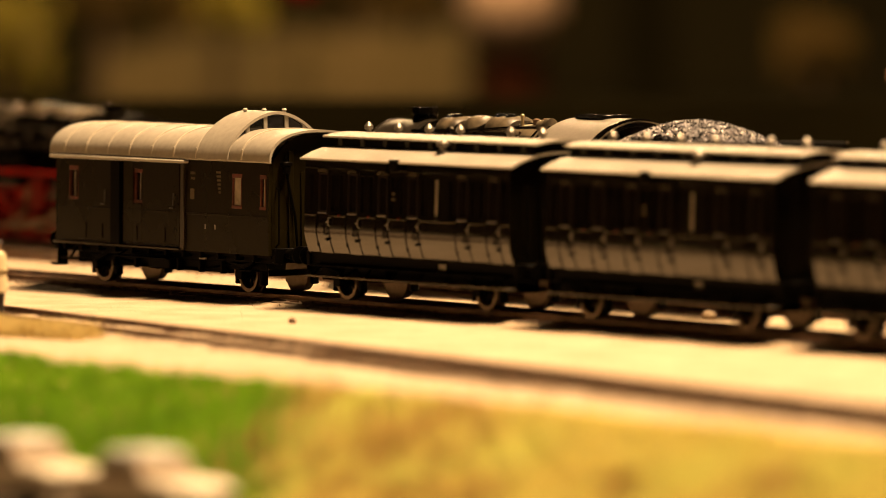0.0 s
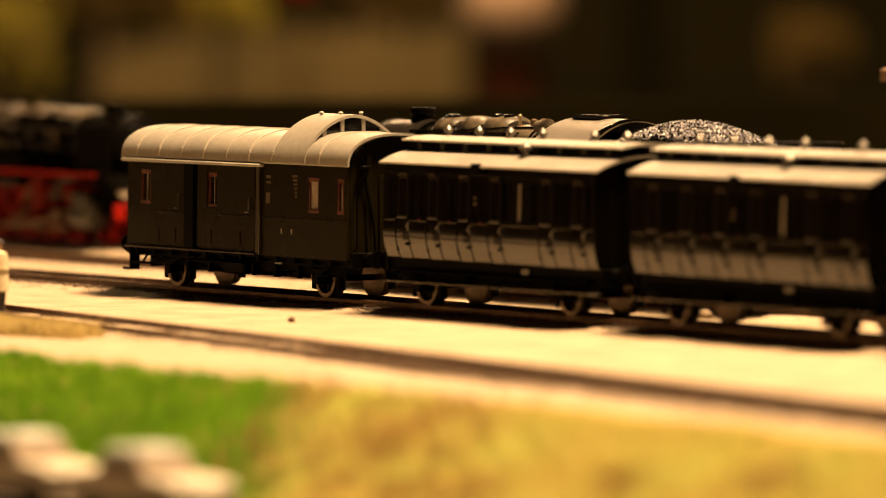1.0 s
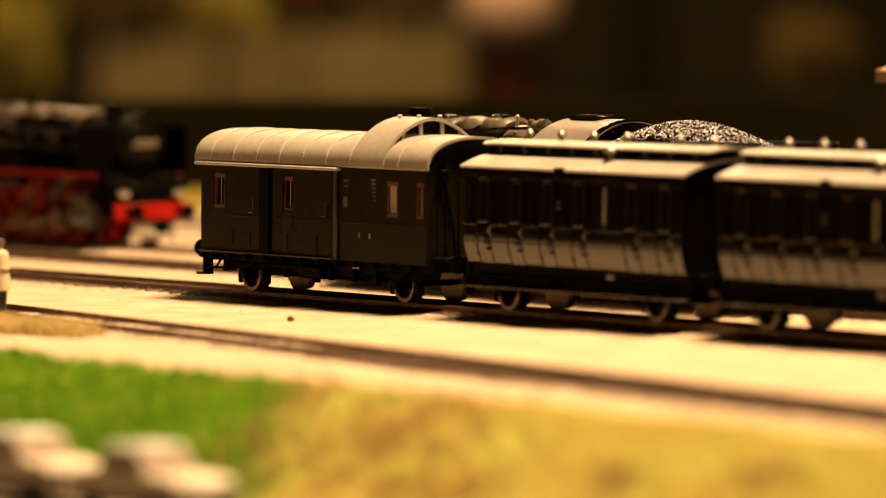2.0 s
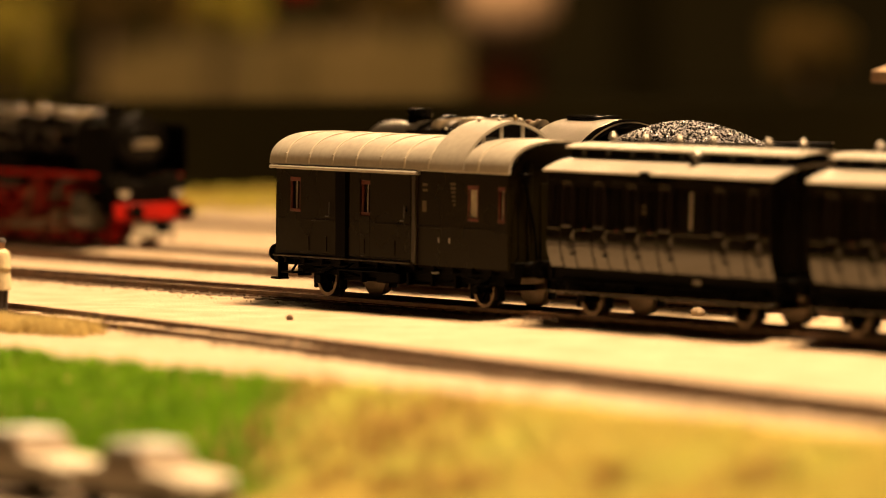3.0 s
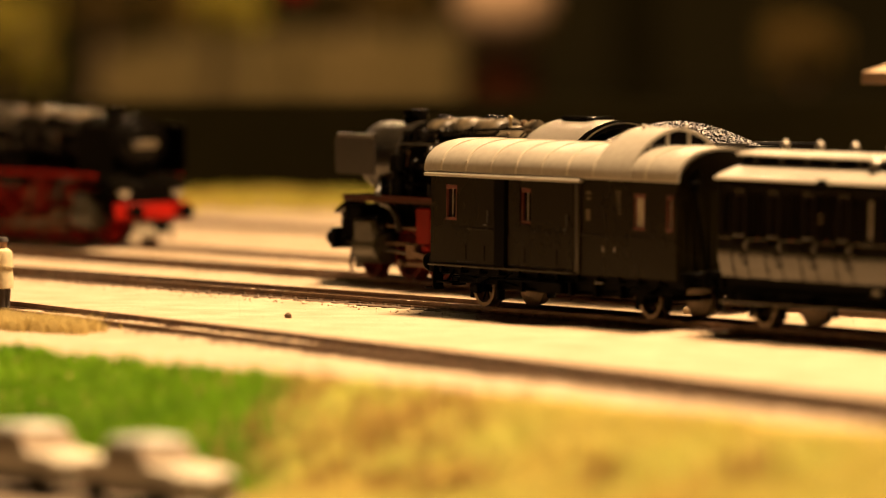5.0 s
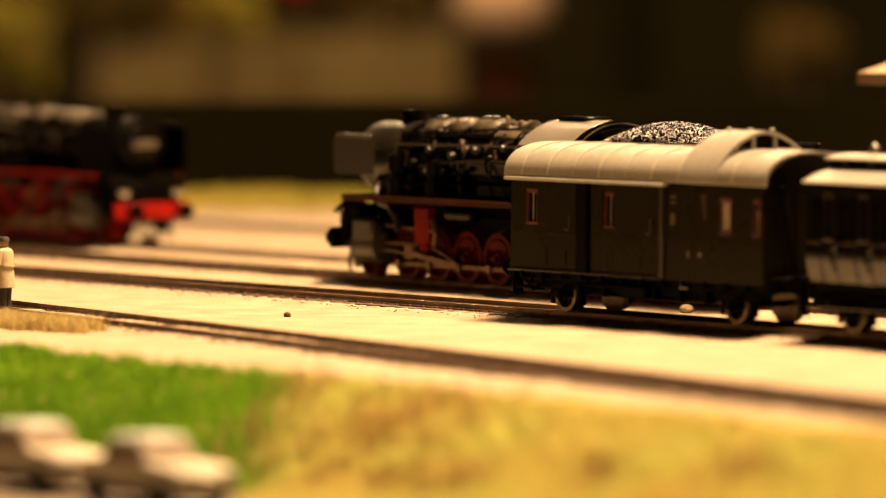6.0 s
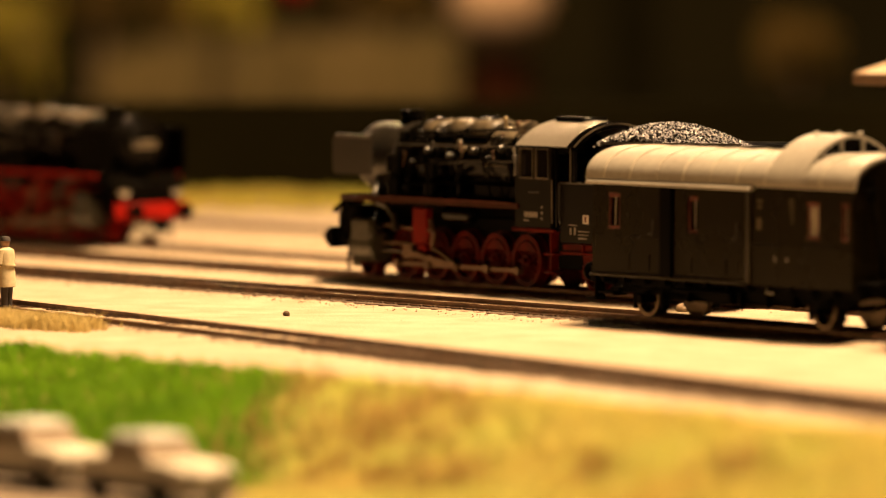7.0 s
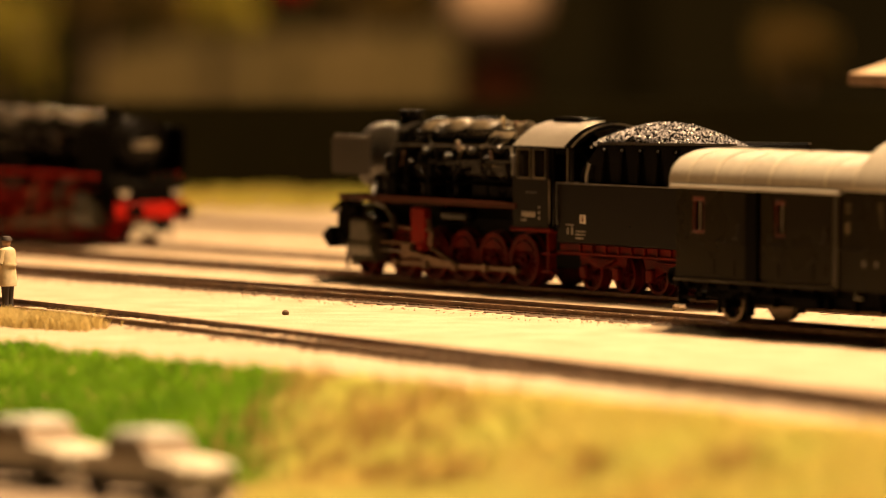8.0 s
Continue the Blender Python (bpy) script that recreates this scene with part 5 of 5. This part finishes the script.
def tufts(rng):
    cx, cy = [(180, -148), (193, -149), (206, -149), (216, -148), (226, -147), (168, -147), (155, -146)][rng.randrange(7)]
    return cx + rng.gauss(0, 6), cy + rng.gauss(0, 3.5)


def far_mound(rng):
    d, a = rng.uniform(2700, 2845), rng.uniform(-420, 520)
    if noise.noise(Vector((a * 0.006, 2.2, 0))) < 0.12 - (2845 - d) * 0.0016 - 0.25:
        return None
    return 1800 - 0.834 * d - 0.552 * a, -1076 + 0.552 * d - 0.834 * a


def build_yard_things():
    build_figure((159.4, -127.2, -0.4))
    plank = thing("plank_walk", "worn wooden plank walk beside the track", "boardwalk")
    for i in range(5):
        part("plank", Mesh().box(110 + i * 15, 124.4 + i * 15, -139 - i * 1.6, -124 - i * 1.6, -3.4, -0.4, 0.2), WOOD, plank)
    ob = Mesh().ball((0, 0, 0), 1.15, (1.1, 0.9, 0.8), 8)
    rng = random.Random(3)
    for i, p in enumerate(ob.v):
        ob.v[i] = tuple(c * rng.uniform(0.85, 1.15) for c in p)
    tagged(part("pebble", ob, STONE, at=(199.5, -58.5, ground_z(199.5, -58.5) + 0.6)), "small brown pebble lying on the sand", "pebble")
    st = Mesh().ball((0, 0, 0), 2.0, (1.2, 1, 0.8), 8)
    tagged(part("sand_lump", st, SAND, at=(245, 48, ground_z(245, 48) + 0.9)), "pale lump of sand beside the track", "lump")
    # loose grains and crumbs on the sand
    rng = random.Random(21)
    m = Mesh()
    for _ in range(1500):
        x, y = rng.uniform(60, 460), rng.choice((rng.uniform(-110, -16), rng.uniform(18, 50), rng.gauss(-19, 3)))
        r = rng.uniform(0.08, 0.24)
        z = ground_z(x, y)
        m.add([(x - r, y, z), (x, y - r, z), (x + r, y, z), (x, y + r, z), (x, y, z + r * 1.3)], [(0, 1, 4), (1, 2, 4), (2, 3, 4), (3, 0, 4)])
    tagged(part("sand_grains", m, SAND), "loose pale sand grains", "sand", kind="stuff")
    m = Mesh()
    for _ in range(700):
        x, y = rng.uniform(-40, 460), rng.choice((-1, 1)) * rng.gauss(17.5, 1.6) + rng.choice((0, 0, 0, LOCO_Y))
        r = rng.uniform(0.15, 0.5)
        z = ground_z(x, y) - 0.05
        m.add([(x - r, y, z), (x, y - r, z), (x + r, y, z), (x, y + r, z), (x + r * 0.3, y, z + r * 1.1)], [(0, 1, 4), (1, 2, 4), (2, 3, 4), (3, 0, 4)])
    tagged(part("ballast_crumbs", m, CRUMB), "brown ballast crumbs along the sleeper ends", "gravel", kind="stuff")
    # canopy at the edge of the yard, its posts on a platform
    c = thing("platform_canopy", "pale brown canopy roof on dark posts", "canopy", (106, 216, 0), "", "", -2)
    part("roof", Mesh().prism([(0, 61.8), (0, 59.3), (46, 59.3), (92, 59.3), (92, 61.8), (46, 74)], 0, 240, "x"), ROOF_TILE, c)
    part("fascia", Mesh().box(-0.8, 240, -0.8, 0.2, 58.6, 62.2, 0.2), FASCIA, c)
    part("bargeboard", Mesh().prism([(0, 58.6), (46, 70.8), (92, 58.6), (92, 62.2), (46, 74.4), (0, 62.2)], -1.0, 0.2, "x"), ROOF_TILE, c)
    part("ceiling_panel", Mesh().box(6, 236, 4, 88, 57.4, 59.2), BLACK, c)
    for x in (60, 130, 200):
        part("post", Mesh().box(x - 2, x + 2, 44, 48, 4, 58, 0.4), BLACK, c)
        part("brace", Mesh().rod((x, 46, 46), (x, 24, 57.5), 1.0).rod((x, 46, 46), (x, 68, 57.5), 1.0), BLACK, c)
    part("platform_slab", Mesh().box(40, 240, 30, 62, -3.4, 4.2, 0.4), SAND, c, "low sand-coloured platform slab")
    a = build_car((541, -310, ROAD_Z), 0, "cream car with a greyish glazed cabin on the lower road")
    copy_thing(a, pose(0.489, -0.310, ROAD_Z * MM, 0, 0, 0))
    grass("grass_green", "bright green static grass on the bank", GRASS_GREEN, 31, 30000, bank_green, 3.4, 0.5)
    grass("grass_dry", "yellow and brown dry grass on the bank", GRASS_DRY, 32, 44000, bank_dry, 3.6, 0.55, 0.45)
    grass("grass_reeds", "brown dry reeds standing on the bank", REED, 35, 950, bank_reed, 7.5, 0.12, 0.45)
    grass("grass_tufts", "straw-coloured grass tufts by the plank", GRASS_STRAW, 33, 8000, tufts, 4.2, 0.4, 0.22)
    grass("grass_far", "yellow-green grass behind the yard", GRASS_FAR, 34, 16000, far_mound, 4.6, 0.5, 0.8)


# ---- build ----
build_ground()
hall = build_hall()
build_background(hall)
build_track("brown-sleepered track under the moving train", (0, 0), 0, -745, 1290, -60, 440)
build_track("brown-sleepered track under the standing locomotive", (0, LOCO_Y), 0, -745, 1290, -60, 330)
build_track("brown-sleepered track under the far locomotive", (0, FAR_Y), 0, -745, 1290, 0, 0)
build_track("brown-sleepered track at the back of the yard", (0, BACK_Y), 0, -745, 1290, 0, 0)
build_track("half-buried track in the sand by the bank", (230, -124), -6.8, -300, 560, -90, 460, 0.3, DUSTY_SLEEPER)
build_yard_things()
loco = build_loco("black steam locomotive with red wheels and running gear", BLACK, DARK_RED, BLACK, LOCO_GREY, 31.8, 20.6, (8.6, 15.2), RED)
loco.matrix_world = pose(-2.4 * MM, LOCO_Y * MM, 0)
tender = build_tender()
tender.matrix_world = pose(-1.8 * MM, LOCO_Y * MM, 0)
far_loco = build_loco("black steam locomotive with a bright red buffer beam, out of focus", BRIGHT_RED, BRIGHT_RED, BRIGHT_RED, BLACK, 25.6, 18.6, (9.0, 14.4), BRIGHT_RED)
lower_body(far_loco, 15.0, 0.88)
far_loco.matrix_world = pose(-0.126, FAR_Y * MM, 0, 0, 0, 180)
van = build_van()
coach = build_coach()
COACH_X = (138.4, 257.9, 377.4)
coaches = [coach] + [copy_thing(coach, pose(x * MM, 0, 0)) for x in COACH_X[1:]]
SPEED = 41.4   # millimetres a second


def motions():
    for ob, x0 in [(van, 0.0)] + list(zip(coaches, COACH_X)):
        walk(ob, [(t, pose((x0 + SPEED * t) * MM, 0, 0)) for t in TICKS])
        for w in [c for c in ob.children if c.name.split(".")[0] == "wheelset"]:
            x, z = w.location.x, w.location.z
            turn = math.degrees(SPEED * MM / z)
            n = 60
            walk(w, [(8.0 * k / n, pose(x, 0, z, 0, turn * 8.0 * k / n, 0)) for k in range(n + 1)])


motions()
